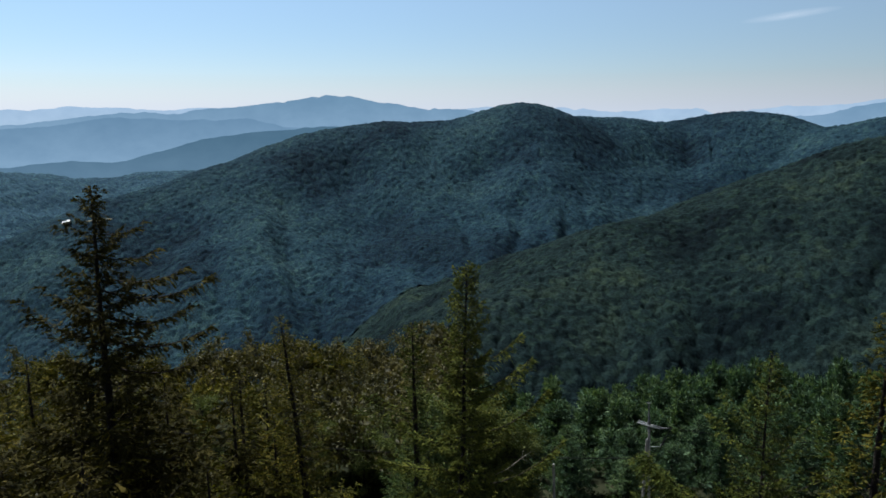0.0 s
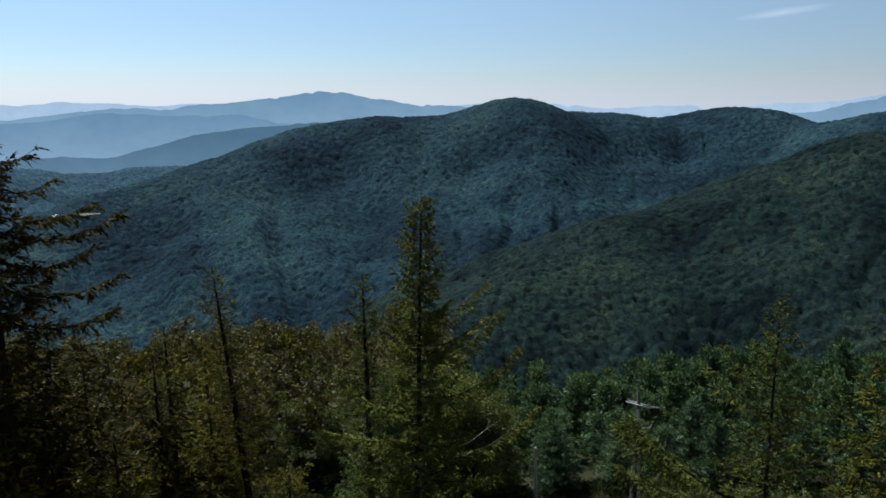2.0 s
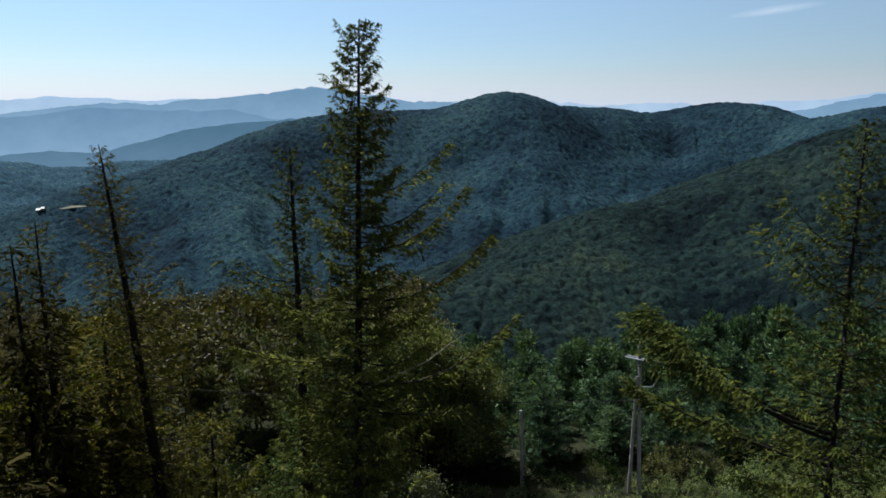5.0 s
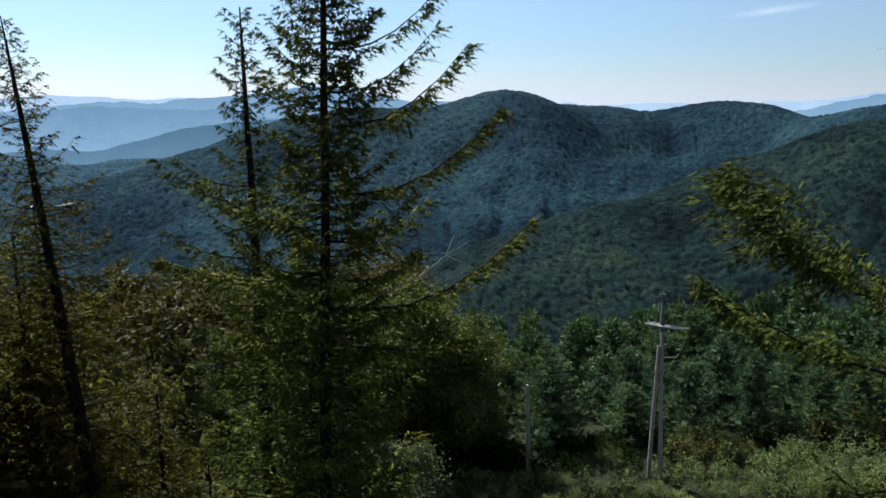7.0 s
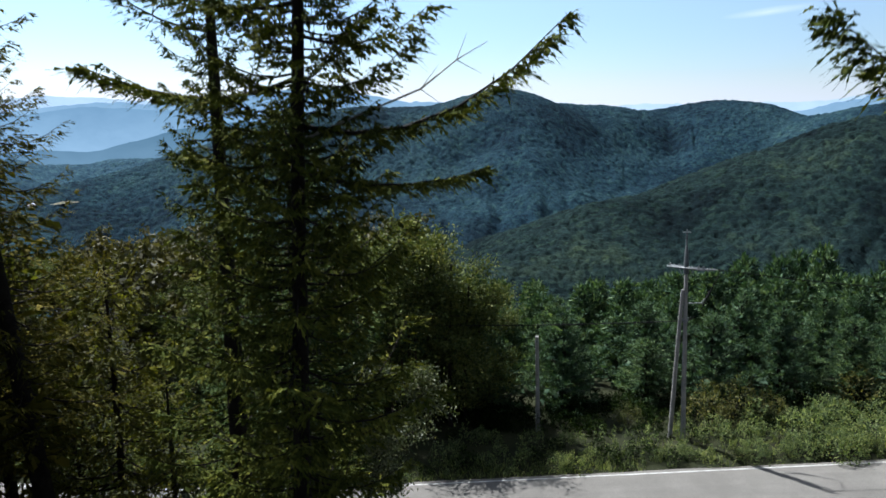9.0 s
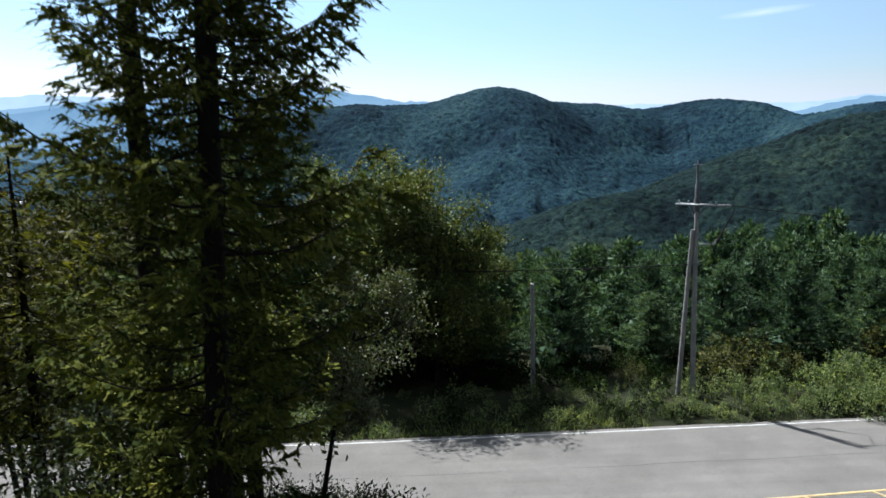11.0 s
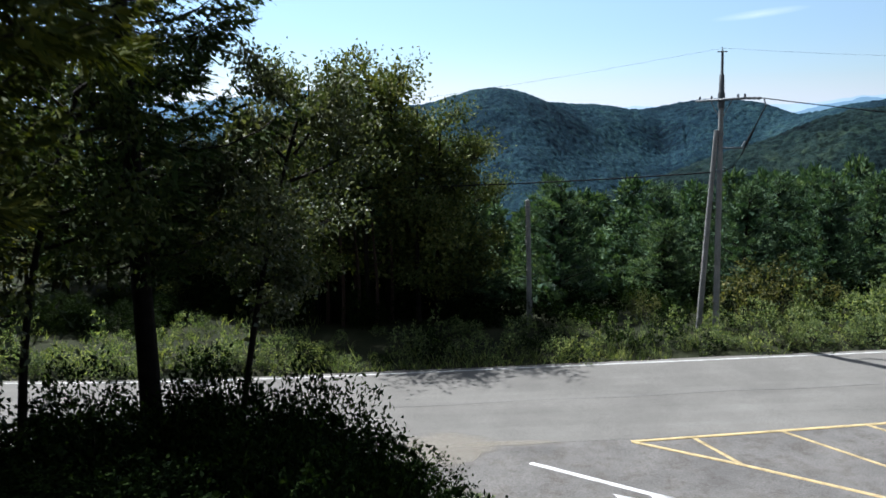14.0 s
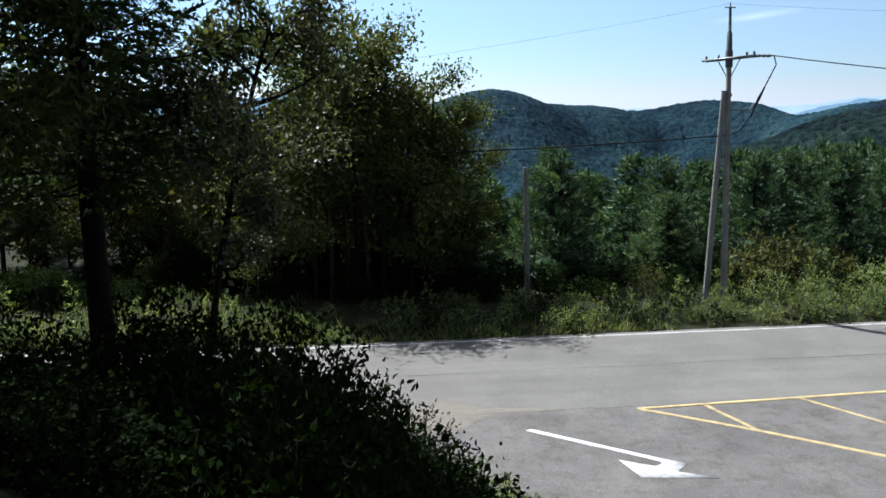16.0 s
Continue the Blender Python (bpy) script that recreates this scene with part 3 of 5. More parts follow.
cloud = tagged(new("cloud_backdrop", mesh_np("cloud_backdrop", cv, [[[0, 1, 2, 3]]], cm)), "thin white wisp of high cloud in the sky", "cloud", kind="structure")
caz, cel, cd = radians(24.2), radians(6.15), 4600
cloud.matrix_basis = Matrix.Translation((cd * math.sin(caz), cd * math.cos(caz), EYE + cd * math.tan(cel))) @ Matrix.Rotation(-caz, 4, "Z") @ Matrix.Rotation(radians(-5.5), 4, "Y")


# ---- forest on the far slopes ----
def crown_relief(x, y, cell, tall, seed):
    """Height of a closed canopy over the land: rounded crowns of differing breadth and height, touching one another."""
    gx0, gy0 = np.floor(x / cell).astype(np.int64), np.floor(y / cell).astype(np.int64)
    top = np.zeros(x.shape)

    def chance(a, b, k):
        v = (a * 73856093 ^ b * 19349663 ^ (k + seed) * 83492791) & 0xFFFFFFFF
        v = ((v ^ (v >> 15)) * 2246822519) & 0xFFFFFFFF
        v = ((v ^ (v >> 13)) * 3266489917) & 0xFFFFFFFF
        return ((v ^ (v >> 16)) & 0xFFFF) / 65535.0

    for du in (-1, 0, 1):
        for dv in (-1, 0, 1):
            a, b = gx0 + du, gy0 + dv
            d = np.hypot(x - (a + chance(a, b, 1)) * cell, y - (b + chance(a, b, 2)) * cell)
            r = cell * (0.6 + 0.6 * chance(a, b, 3))
            top = np.maximum(top, tall * (0.55 + 0.7 * chance(a, b, 4)) * np.sqrt(np.clip(1 - (d / r) ** 2, 0, 1)))
    return top


def canopy(name, az0, az1, r0, r1, step, cell, tall, mat, label, seed, need, lift=1.2):
    """The roof of a far wood: a sheet of crowns that follows the land wherever need() holds."""
    a = np.radians(np.arange(az0, az1, math.degrees(step / (0.5 * (r0 + r1)))))
    r = np.arange(r0, r1, step * 1.15)
    A, R = np.meshgrid(a, r)
    rng = np.random.RandomState(seed)
    A, R = A + rng.uniform(-0.3, 0.3, A.shape) * step / R, R + rng.uniform(-0.3, 0.3, R.shape) * step
    x, y = R * np.sin(A), R * np.cos(A)
    g = ground_z(x, y)
    z = g + lift + crown_relief(x, y, cell, tall, seed)
    ok = need(x, y, g)
    el = (z - EYE) / R
    for nearer in (0.8, 0.9, 0.96, 0.7):   # leave out what lies hidden behind nearer land
        u, v = x[ok] * nearer, y[ok] * nearer
        ok[ok] = (ground_z(u, v) + 1.2 - EYE) / (R[ok] * nearer) < el[ok] + 0.014
    m, n = A.shape
    face = (ok[:-1, :-1] | ok[1:, 1:] | ok[1:, :-1] | ok[:-1, 1:]).ravel()
    ii, jj = np.arange(m - 1)[:, None] * n, np.arange(n - 1)[None]
    q = np.stack([ii + jj, ii + jj + 1, ii + n + jj + 1, ii + n + jj], -1).reshape(-1, 4)[:, ::-1][face]
    used, q = np.unique(q, return_inverse=True)
    v = np.stack([x, y, z], -1).reshape(-1, 3)[used]
    return tagged(new(name, mesh_np(name, v, [q.reshape(-1, 4)], mat, True)), label, "forest", kind="stuff")


def is_left(x, y, z):
    return (ridge_height(x, y, LEFT, 0.4) > ridge_height(x, y, MAIN, 0.46)) & (x < -180)


def right_of_main(x, y):
    """How far the nearer slope and its spurs stand above the main mountain and its own."""
    near = np.maximum.reduce([ridge_height(x, y, RIGHT, 0.52)] + [ridge_height(x, y, l, k) for l, k in SPURS[7:]])
    return near - np.maximum.reduce([ridge_height(x, y, MAIN, 0.46)] + [ridge_height(x, y, l, k) for l, k in SPURS[:7]])


def is_main(x, y, z):
    return ~is_left(x, y, z) & (right_of_main(x, y) < 6)


def is_right(x, y, z):
    return right_of_main(x, y) > 0


canopy("forest_main_mountain", -34, 34, 420, 1640, 2.0, 6.2, 4.6, FOREST, "dense mixed forest covering the main mountain, blue haze put into its colour", 41, is_main)
canopy("forest_left_ridge", -36, -8, 1000, 2140, 4.5, 11.0, 6.0, RIDGE, "dense forest on the lower ridge, blue haze put into its colour", 42, is_left)
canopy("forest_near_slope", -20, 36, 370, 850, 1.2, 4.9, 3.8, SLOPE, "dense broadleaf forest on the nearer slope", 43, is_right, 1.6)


# ---- a clearing with farm sheds on the far flank ----
def on_land(az_deg, el_deg):
    """Where the line of sight at a bearing and elevation meets the far land."""
    for d in np.arange(600, 2300, 4.0):
        x, y = d * math.sin(radians(az_deg)), d * math.cos(radians(az_deg))
        if float(ground_z(x, y)) >= EYE + d * math.tan(radians(el_deg)):
            return x, y, d
    return x, y, d


fx, fy, fd = on_land(-25.1, -7.5)
FIELD = surface_material("pale_field", [(0.3, (0.07, 0.072, 0.045)), (0.7, (0.14, 0.13, 0.09))], 0.05, 0.95, 0.4)
SHED = surface_material("white_sheet_roof", [(0.3, (0.0765, 0.0815, 0.0815)), (0.7, (0.107, 0.112, 0.112))], 0.3, 0.5, 1.0)
u = np.linspace(-1, 1, 22)
v = np.linspace(-1, 1, 8)
U, Vv = np.meshgrid(u, v)
X = fx + 17 * U + 2 * Vv
Y = fy + 3.2 * Vv * np.sqrt(1.02 - U * U) * (1 + 0.9 * fractal(U * 4, Vv * 2, 1.0, 77, 2)) + 4 * U
q = np.array([[r * 22 + c, r * 22 + c + 1, r * 22 + c + 23, r * 22 + c + 22] for r in range(7) for c in range(21)])
tagged(new("clearing", mesh_np("clearing", np.stack([X, Y, ground_z(X, Y) + 7.0], -1).reshape(-1, 3), [q], FIELD, True)), "pale mown clearing on the wooded flank", "field", kind="structure")
for dx, dy, w in ((-46, -6, 5), (-41, -4, 4)):
    x, y = fx + dx, fy + dy
    z = float(ground_z(x, y)) + 6.5
    ob = holder("farm_shed", "pale-roofed farm shed near the clearing", "shed", pose(x, y, z, 0, 0, 12), "sheds in the clearing")
    p = Pile()
    p.add([(-w / 2, -4, 0), (w / 2, -4, 0), (w / 2, 4, 0), (-w / 2, 4, 0), (-w / 2, -4, 3), (w / 2, -4, 3), (w / 2, 4, 3), (-w / 2, 4, 3)], [[0, 1, 5, 4], [1, 2, 6, 5], [2, 3, 7, 6], [3, 0, 4, 7]])
    part("wall", p.mesh("shed_wall", FIELD), ob)
    p = Pile()
    p.add([(-w / 2 - 0.4, -4.4, 2.9), (w / 2 + 0.4, -4.4, 2.9), (w / 2 + 0.4, 0, 5), (-w / 2 - 0.4, 0, 5), (w / 2 + 0.4, 4.4, 2.9), (-w / 2 - 0.4, 4.4, 2.9)], [[0, 1, 2, 3], [3, 2, 4, 5]])
    part("roof", p.mesh("shed_roof", SHED), ob)


# ---- road and car park ----
def ribbon(name, pts, width, lift, mat, parent=None, label=""):
    """A painted line of some width along points on the road."""
    p = np.array(pts, float)
    if len(p) == 2:
        p = np.stack([np.interp(np.linspace(0, 1, 9), [0, 1], p[:, i]) for i in (0, 1)], -1)
    t = unit(np.gradient(p, axis=0))
    s = np.stack([-t[:, 1], t[:, 0]], -1) * width / 2
    rng = np.random.RandomState(int(abs(p[0, 0] * 97 + p[0, 1] * 31)) % 9999)
    wob = 1 + rng.uniform(-0.06, 0.06, (len(p), 1))
    a, c = p + s * wob, p - s * wob
    xy = np.concatenate([a, c])
    n = len(p)
    top = np.column_stack([xy, road_z(xy[:, 0]) + lift])
    low = np.column_stack([xy, road_z(xy[:, 0]) + lift - 0.003])
    q = np.array([[k, k + 1, n + k + 1, n + k] for k in range(n - 1)])[:, ::-1]
    rim = [[k, k + 1, 2 * n + k + 1, 2 * n + k] for k in range(n - 1)] + [[n + k + 1, n + k, 3 * n + k, 3 * n + k + 1] for k in range(n - 1)]
    me = mesh_np(name, np.vstack([top, low]), [np.vstack([q, rim])], mat)
    ob = new(name, me)
    if parent is not None:
        ob.parent = parent
    if label:
        tagged(ob, label)
    return ob


def sheet(name, xs, near_y, far_y, lift, mat, label, category, rows=14):
    """A paved sheet between two edges, with a skirt that reaches into the ground."""
    xs = np.asarray(xs)
    u = np.linspace(0, 1, rows)
    a, c = near_y(xs), far_y(xs)
    X = np.repeat(xs[None], rows, 0)
    Y = a[None] + (c - a)[None] * u[:, None]
    Z = road_z(X) + lift + 0.008 * fractal(X, Y, 4.0, 3, 2)
    n = len(xs)
    v = np.stack([X, Y, Z], -1).reshape(-1, 3)
    ii, jj = np.arange(rows - 1)[:, None] * n, np.arange(n - 1)[None]
    q = np.stack([ii + jj, ii + jj + 1, ii + n + jj + 1, ii + n + jj], -1).reshape(-1, 4)
    skirt = v[-n:] - np.array([0, -0.05, 0.3])
    s = len(v)
    q2 = np.array([[s - n + k, s - n + k + 1, s + k + 1, s + k] for k in range(n - 1)])
    return tagged(new(name, mesh_np(name, np.vstack([v, skirt]), [q, q2], mat, True)), label, category, kind="structure")


road_x = np.linspace(-70, 90, 161)
far_edge = lambda x: 58.2 + road_bend(x)
road = sheet("road", road_x, lambda x: 51.3 + road_bend(x) * 0.85, lambda x: far_edge(x) + 0.3 + 0.12 * fractal(x, x * 0, 1.3, 8, 3), 0.0, ASPHALT, "sun-bleached grey asphalt two-lane road with a faint centre joint", "road")
lot_x = np.concatenate([np.linspace(2.4, 12, 66), np.linspace(12.5, 90, 50)])
lot_near = lambda x: np.where(x < 12, np.interp(x, [2.4, 3.2, 4.2, 5.4, 6.4, 8.0, 10.5], [51.4, 50.0, 48.0, 45.6, 43.5, 39.0, 30.0]), 30.0)
sheet("car_park", lot_x, lot_near, lambda x: 51.3 + road_bend(x) * 0.85, -0.004, LOT, "dark worn asphalt of a roadside car park", "car park", 40)
ribbon("edge_line", [(x, far_edge(x)) for x in np.linspace(-60, 80, 141)], 0.1, 0.006, WHITE_PAINT, road, "white painted edge line")
ribbon("centre_joint", [(x, 54.75 + road_bend(x) + 0.05 * math.sin(x * 0.9)) for x in np.linspace(-40, 70, 111)], 0.035, 0.0045, JOINT, road, "dark joint between lanes")
yellow = holder("bay_markings", "yellow painted angled parking bay lines on asphalt", "road marking")
ya = lambda x: 51.22 + 0.087 * (x - 11.3)
ribbon("bay_border", [(x, ya(x)) for x in np.linspace(11.25, 60, 50)], 0.16, 0.006, YELLOW_PAINT, yellow)
ribbon("bay_diagonal", [(11.3, 51.18), (13.95, 49.5), (16.45, 47.72), (20.2, 45.0)], 0.16, 0.007, YELLOW_PAINT, yellow)
ribbon("bay_line", [(13.28, 51.3), (14.0, 49.5)], 0.15, 0.008, YELLOW_PAINT, yellow)
for bx in (16.2, 19.15, 22.1, 25.05, 28.0, 30.95):
    ribbon("bay_line", [(bx, ya(bx)), (bx + 1.5, ya(bx) - 2.1), (bx + 3.6, ya(bx) - 5.1)], 0.15, 0.008, YELLOW_PAINT, yellow)


def arrow_marking():
    """A white turn arrow: a long shaft and a barbed head, worn at the edges."""
    out = [(7.83, 49.95), (7.99, 50.05), (10.92, 48.06), (11.45, 47.74), (11.08, 47.36), (11.94, 46.96), (10.14, 47.13), (9.85, 48.06), (10.65, 47.66), (10.87, 47.8), (10.81, 47.92)]
    v = [(x, y, float(road_z(x)) + 0.006) for x, y in out] + [(x, y, float(road_z(x)) + 0.002) for x, y in out]
    k = len(out)
    top = [[10, 2, 1, 0], [9, 3, 2, 10], [8, 4, 3, 9], [7, 6, 4, 8]]
    rim = [[a, (a + 1) % k, k + (a + 1) % k, k + a] for a in range(k)]
    me = mesh_np("turn_arrow", v, [top + rim, [[6, 5, 4]]], WHITE_PAINT)
    return tagged(new("turn_arrow", me), "white painted turn arrow on dark asphalt", "road marking")


arrow_marking()


def blob_sheet(name, cx0, cy0, rx, ry, lift, mat, label, seed):
    """A thin uneven spill lying on the asphalt."""
    ang = np.linspace(0, 2 * np.pi, 48, endpoint=False)
    rad = 1 + 0.5 * fractal(np.cos(ang) * 2, np.sin(ang) * 2, 1.0, seed, 3)
    rows = []
    for s, up in ((1.0, 0.0), (0.85, lift), (0.5, lift * 1.3)):
        x, y = cx0 + rx * rad * np.cos(ang) * s, cy0 + ry * rad * np.sin(ang) * s
        rows.append(np.stack([x, y, road_z(x) + 0.009 + up], -1))
    rows.append(np.array([[cx0, cy0, road_z(cx0) + 0.009 + lift * 1.4]]))
    v = np.concatenate(rows)
    q = [[r * 48 + k, r * 48 + (k + 1) % 48, (r + 1) * 48 + (k + 1) % 48, (r + 1) * 48 + k] for r in (0, 1) for k in range(48)]
    t = [[96 + k, 96 + (k + 1) % 48, 144] for k in range(48)]
    return tagged(new(name, mesh_np(name, v, [q, t], mat, True)), label, "grit", kind="stuff")


blob_sheet("grit_spill", 5.4, 51.2, 1.7, 1.25, 0.01, GRIT, "pale sand and grit washed onto the asphalt", 5)
blob_sheet("grit_line", 7.4, 51.32, 1.6, 0.22, 0.004, GRIT, "thin line of pale grit along the road joint", 6)
rng = np.random.RandomState(3)
pile = Pile()
for k in range(900):
    x, y = (rng.uniform(6, 20), rng.uniform(44.5, 51)) if k < 600 else (rng.uniform(-5, 26), 0)
    if k >= 600:
        y = far_edge(x) + rng.uniform(0.1, 0.6)
    elif x < float(np.interp(y, [44.5, 46.6, 48.8, 51.6], [7.8, 6.7, 5.4, 3.6])):
        continue
    s = rng.uniform(0.008, 0.022) * (2.2 if rng.rand() < 0.06 else 1)
    base = np.array([[1, 0, 0.1], [-0.4, 0.9, 0], [-0.5, -0.8, 0.1], [0.1, 0.1, 0.9], [0.5, 0.6, 0.4]]) * s * rng.uniform(0.7, 1.3, (5, 3))
    pile.add(base + np.array([x, y, float(road_z(x)) + 0.006]), [[0, 4, 3], [4, 1, 3], [1, 2, 3], [2, 0, 3], [0, 1, 4]])
tagged(new("loose_stones", pile.mesh("loose_stones", STONE)), "small loose stones scattered over the asphalt", "gravel", kind="stuff")


# ---- trees ----
def feathers(pile, at, along, length, width, rng, n=5, droop=0.15):
    """Needle sprays: jagged strips along a shoot, wide and narrow by turns."""
    m = len(at)
    along = unit(along)
    side = unit(np.cross(along, unit(rng.normal(size=(m, 3)) * np.array([0.5, 0.5, 1.0]))))
    length, width = np.asarray(length, float)[:, None], np.broadcast_to(np.asarray(width, float), (m,))[:, None]
    rows = []
    for k in range(n + 1):
        u = k / n
        w = width * (0.28 if k % 2 == 0 else 1.0) * (1.15 - 0.7 * u) * rng.uniform(0.6, 1.3, (m, 1)) * (0.15 if k == n else 1)
        c = at + along * length * u - np.array([0, 0, 1]) * length * droop * u * u
        push = along * length / n * (0.75 if k % 2 else 0.0)
        up = np.cross(side, along) * w * rng.uniform(-0.5, 0.5, (m, 1))
        rows += [c + side * w / 2 + push + up, c - side * w / 2 + push - up]
    v = np.stack(rows, 1)
    per = 2 * (n + 1)
    f = np.array([[2 * k, 2 * k + 1, 2 * k + 3, 2 * k + 2] for k in range(n)])
    pile.add(v.reshape(-1, 3), (np.arange(m)[:, None, None] * per + f[None]).reshape(-1, 4))


def tufts_of(pile, at, along, length, width, blades, spread, rng):
    """Brushes of needles: blades that fan out from one point."""
    m = len(at)
    verts, faces = [at], []
    for k in range(blades):
        way = unit(along + rng.normal(0, spread, along.shape))
        side = unit(np.cross(way, rng.normal(size=way.shape)))
        L = (length * rng.uniform(0.65, 1.25, m))[:, None]
        mid = at + way * L * 0.55
        verts += [mid + side * width / 2, at + way * L, mid - side * width / 2]
        faces.append([0, 1 + 3 * k, 2 + 3 * k, 3 + 3 * k])
    v = np.stack(verts, 1)
    per = 1 + 3 * blades
    pile.add(v.reshape(-1, 3), (np.arange(m)[:, None, None] * per + np.array(faces)[None]).reshape(-1, 4))



def larch_parts(seed, H, spread, base=0.22, step=0.2, fine=True, lean=(0.0, 0.0), extra=(), taper=0.75, r0=None, twig=0.27, gap=0.05, wide=1.0):
    """Trunk, limbs and needle sprays of a larch, with its foot at the origin."""
    rng = np.random.RandomState(seed)
    trunk, limbs, crown = Pile(), Pile(), Pile()
    zz = np.linspace(-0.6, H, 16)
    u = np.clip(zz / H, 0, 1)
    wob = np.cumsum(rng.normal(0, 0.012 * H / 16, (16, 2)), 0)
    path = np.column_stack([lean[0] * u + wob[:, 0] * u, lean[1] * u + wob[:, 1] * u, zz])
    r0 = r0 or 0.0135 * H
    tube(trunk, path, r0 * (1 - u) ** 0.8 + 0.018 + 0.12 * np.exp(-np.clip(zz, 0, 9) / 0.35) * r0, 9 if fine else 6)
    at_z = lambda z: np.array([np.interp(z, zz, path[:, 0]), np.interp(z, zz, path[:, 1]), z])
    plan = []
    z = base * H
    turn = rng.uniform(0, 6.28)
    while z < H - 0.15:
        f = (z - base * H) / (H * (1 - base))
        full = spread * (1 - f) ** taper * (0.55 + 0.45 * min(1, f / 0.12)) + 0.22
        turn += 2.4 + rng.normal(0, 0.5)
        long = full * rng.uniform(0.45, 1.1) * (1.25 if rng.rand() < 0.12 else 1)
        plan.append((z, turn, long, rng.uniform(-0.18, 0.28) + 0.35 * f ** 2, rng.uniform(0.05, 0.3)))
        z += step * rng.uniform(0.5, 1.4) * (1.15 - 0.4 * f)
    plan += list(extra)
    at, way, size = [], [], []
    for z, a, long, rise, curl, *bare in plan:
        o = at_z(z)
        s = np.linspace(0, 1, 6)
        out = np.array([math.cos(a), math.sin(a), 0])
        lat = np.array([-math.sin(a), math.cos(a), 0])
        bow = rng.normal(0, 0.06) * long
        pts = o + s[:, None] * long * out + (bow * np.sin(s * 3))[:, None] * lat + np.column_stack([0 * s, 0 * s, long * (rise * s - 0.22 * s * (1 - s) * 2 + curl * s ** 2.5)])
        tube(limbs, pts[::1 if fine else 5], ((0.010 + 0.011 * long) * (1 - 0.85 * s))[::1 if fine else 5], 3, False)
        n = max(3, int(long / gap * (1.7 if long > 3.4 and fine else 1)))
        t = rng.uniform(0.12 if long < 1.5 else 0.2, 1.02, n)
        if bare:   # a bare bough with a broad spray at its end
            t = bare[0] + (1.05 - bare[0]) * rng.rand(n * 2)
        t = np.append(t, [1.0, 1.0])
        n = len(t)
        p = np.stack([np.interp(t, s, pts[:, k]) for k in range(3)], -1)
        sd = rng.choice([-1, 1], n)[:, None]
        d = out * rng.uniform(0.35, 1.0, (n, 1)) + sd * lat * rng.uniform(0.2, 1.0, (n, 1)) + np.array([0, 0, 1]) * rng.normal(-0.12, 0.3, (n, 1))
        L = twig * rng.uniform(0.5, 1.5, n) * np.clip(0.5 + 0.25 * long, 0.6, 1.3)
        fan = np.minimum(0.75, 0.28 * long) * rng.uniform(0, 1, (n, 1)) ** 1.3 * np.clip(1.25 - t, 0.25, 1)[:, None]
        if bare:
            fan = bare[1] * rng.rand(n, 1) ** 0.7 * np.sin(np.clip((t - bare[0]) / (1.05 - bare[0]), 0.08, 0.95) * 3.0)[:, None]
            p = p + rng.normal(0, 0.16 * bare[1], p.shape)
        p = p + fan * (sd * lat * 1.0 + out * 0.6 + np.array([0, 0, -0.18]))
        at.append(p), way.append(unit(d)), size.append(L)
    at, way, size = np.concatenate(at), np.concatenate(way), np.concatenate(size)
    if fine:
        feathers(crown, at, way, size, wide * twig * (0.15 + 0.1 * rng.rand(len(size))), rng, 5)
        pick = rng.rand(len(size)) < 0.35
        feathers(crown, at[pick], unit(way[pick] + rng.normal(0, 0.3, (pick.sum(), 3))), size[pick] * 1.3, wide * twig * (0.15 + 0.1 * rng.rand(pick.sum())), rng, 5)
    else:
        feathers(crown, at, way, size * 1.1, size * rng.uniform(0.22, 0.4, len(size)), rng, 2)
        # Oversized leaves added near the trunk to stop light passing through.
        zi = rng.uniform(base * H, H * 0.8, 420)
        c = np.column_stack([rng.normal(0, 0.25, 420) * spread * (1 - zi / H), rng.normal(0, 0.25, 420) * spread * (1 - zi / H), zi])
        leaves(crown, c, rng.normal(0, 1, c.shape), 0.6, 0.2, rng)
    return trunk, limbs, crown


def make_larch(label, m, group="larches on the bank", needles=LARCH, **kw):
    trunk, limbs, crown = larch_parts(**kw)
    ob = holder("larch_tree", label, "tree", m, group)
    t = part("trunk", trunk.mesh("larch_trunk", BARK, True), ob)
    part("branchwork", limbs.mesh("larch_limbs", BARK, True), ob)
    part("crown", crown.mesh("larch_crown", needles), ob)
    return ob, t


def stand(x, y, turn=0.0, sink=0.1, scale=1.0):
    return pose(x, y, float(ground_z(x, y)) - sink, 0, 0, turn) @ Matrix.Scale(scale, 4)


def larch_at(x, y, top, label, seed, spread, **kw):
    z = float(ground_z(x, y)) - 0.1
    return make_larch(label, pose(x, y, z), seed=seed, H=top - z, spread=spread, **kw)


# the tall larch that the camera passes, with long limbs reaching over the slope
zA = float(ground_z(0.42, 35.8)) - 0.1
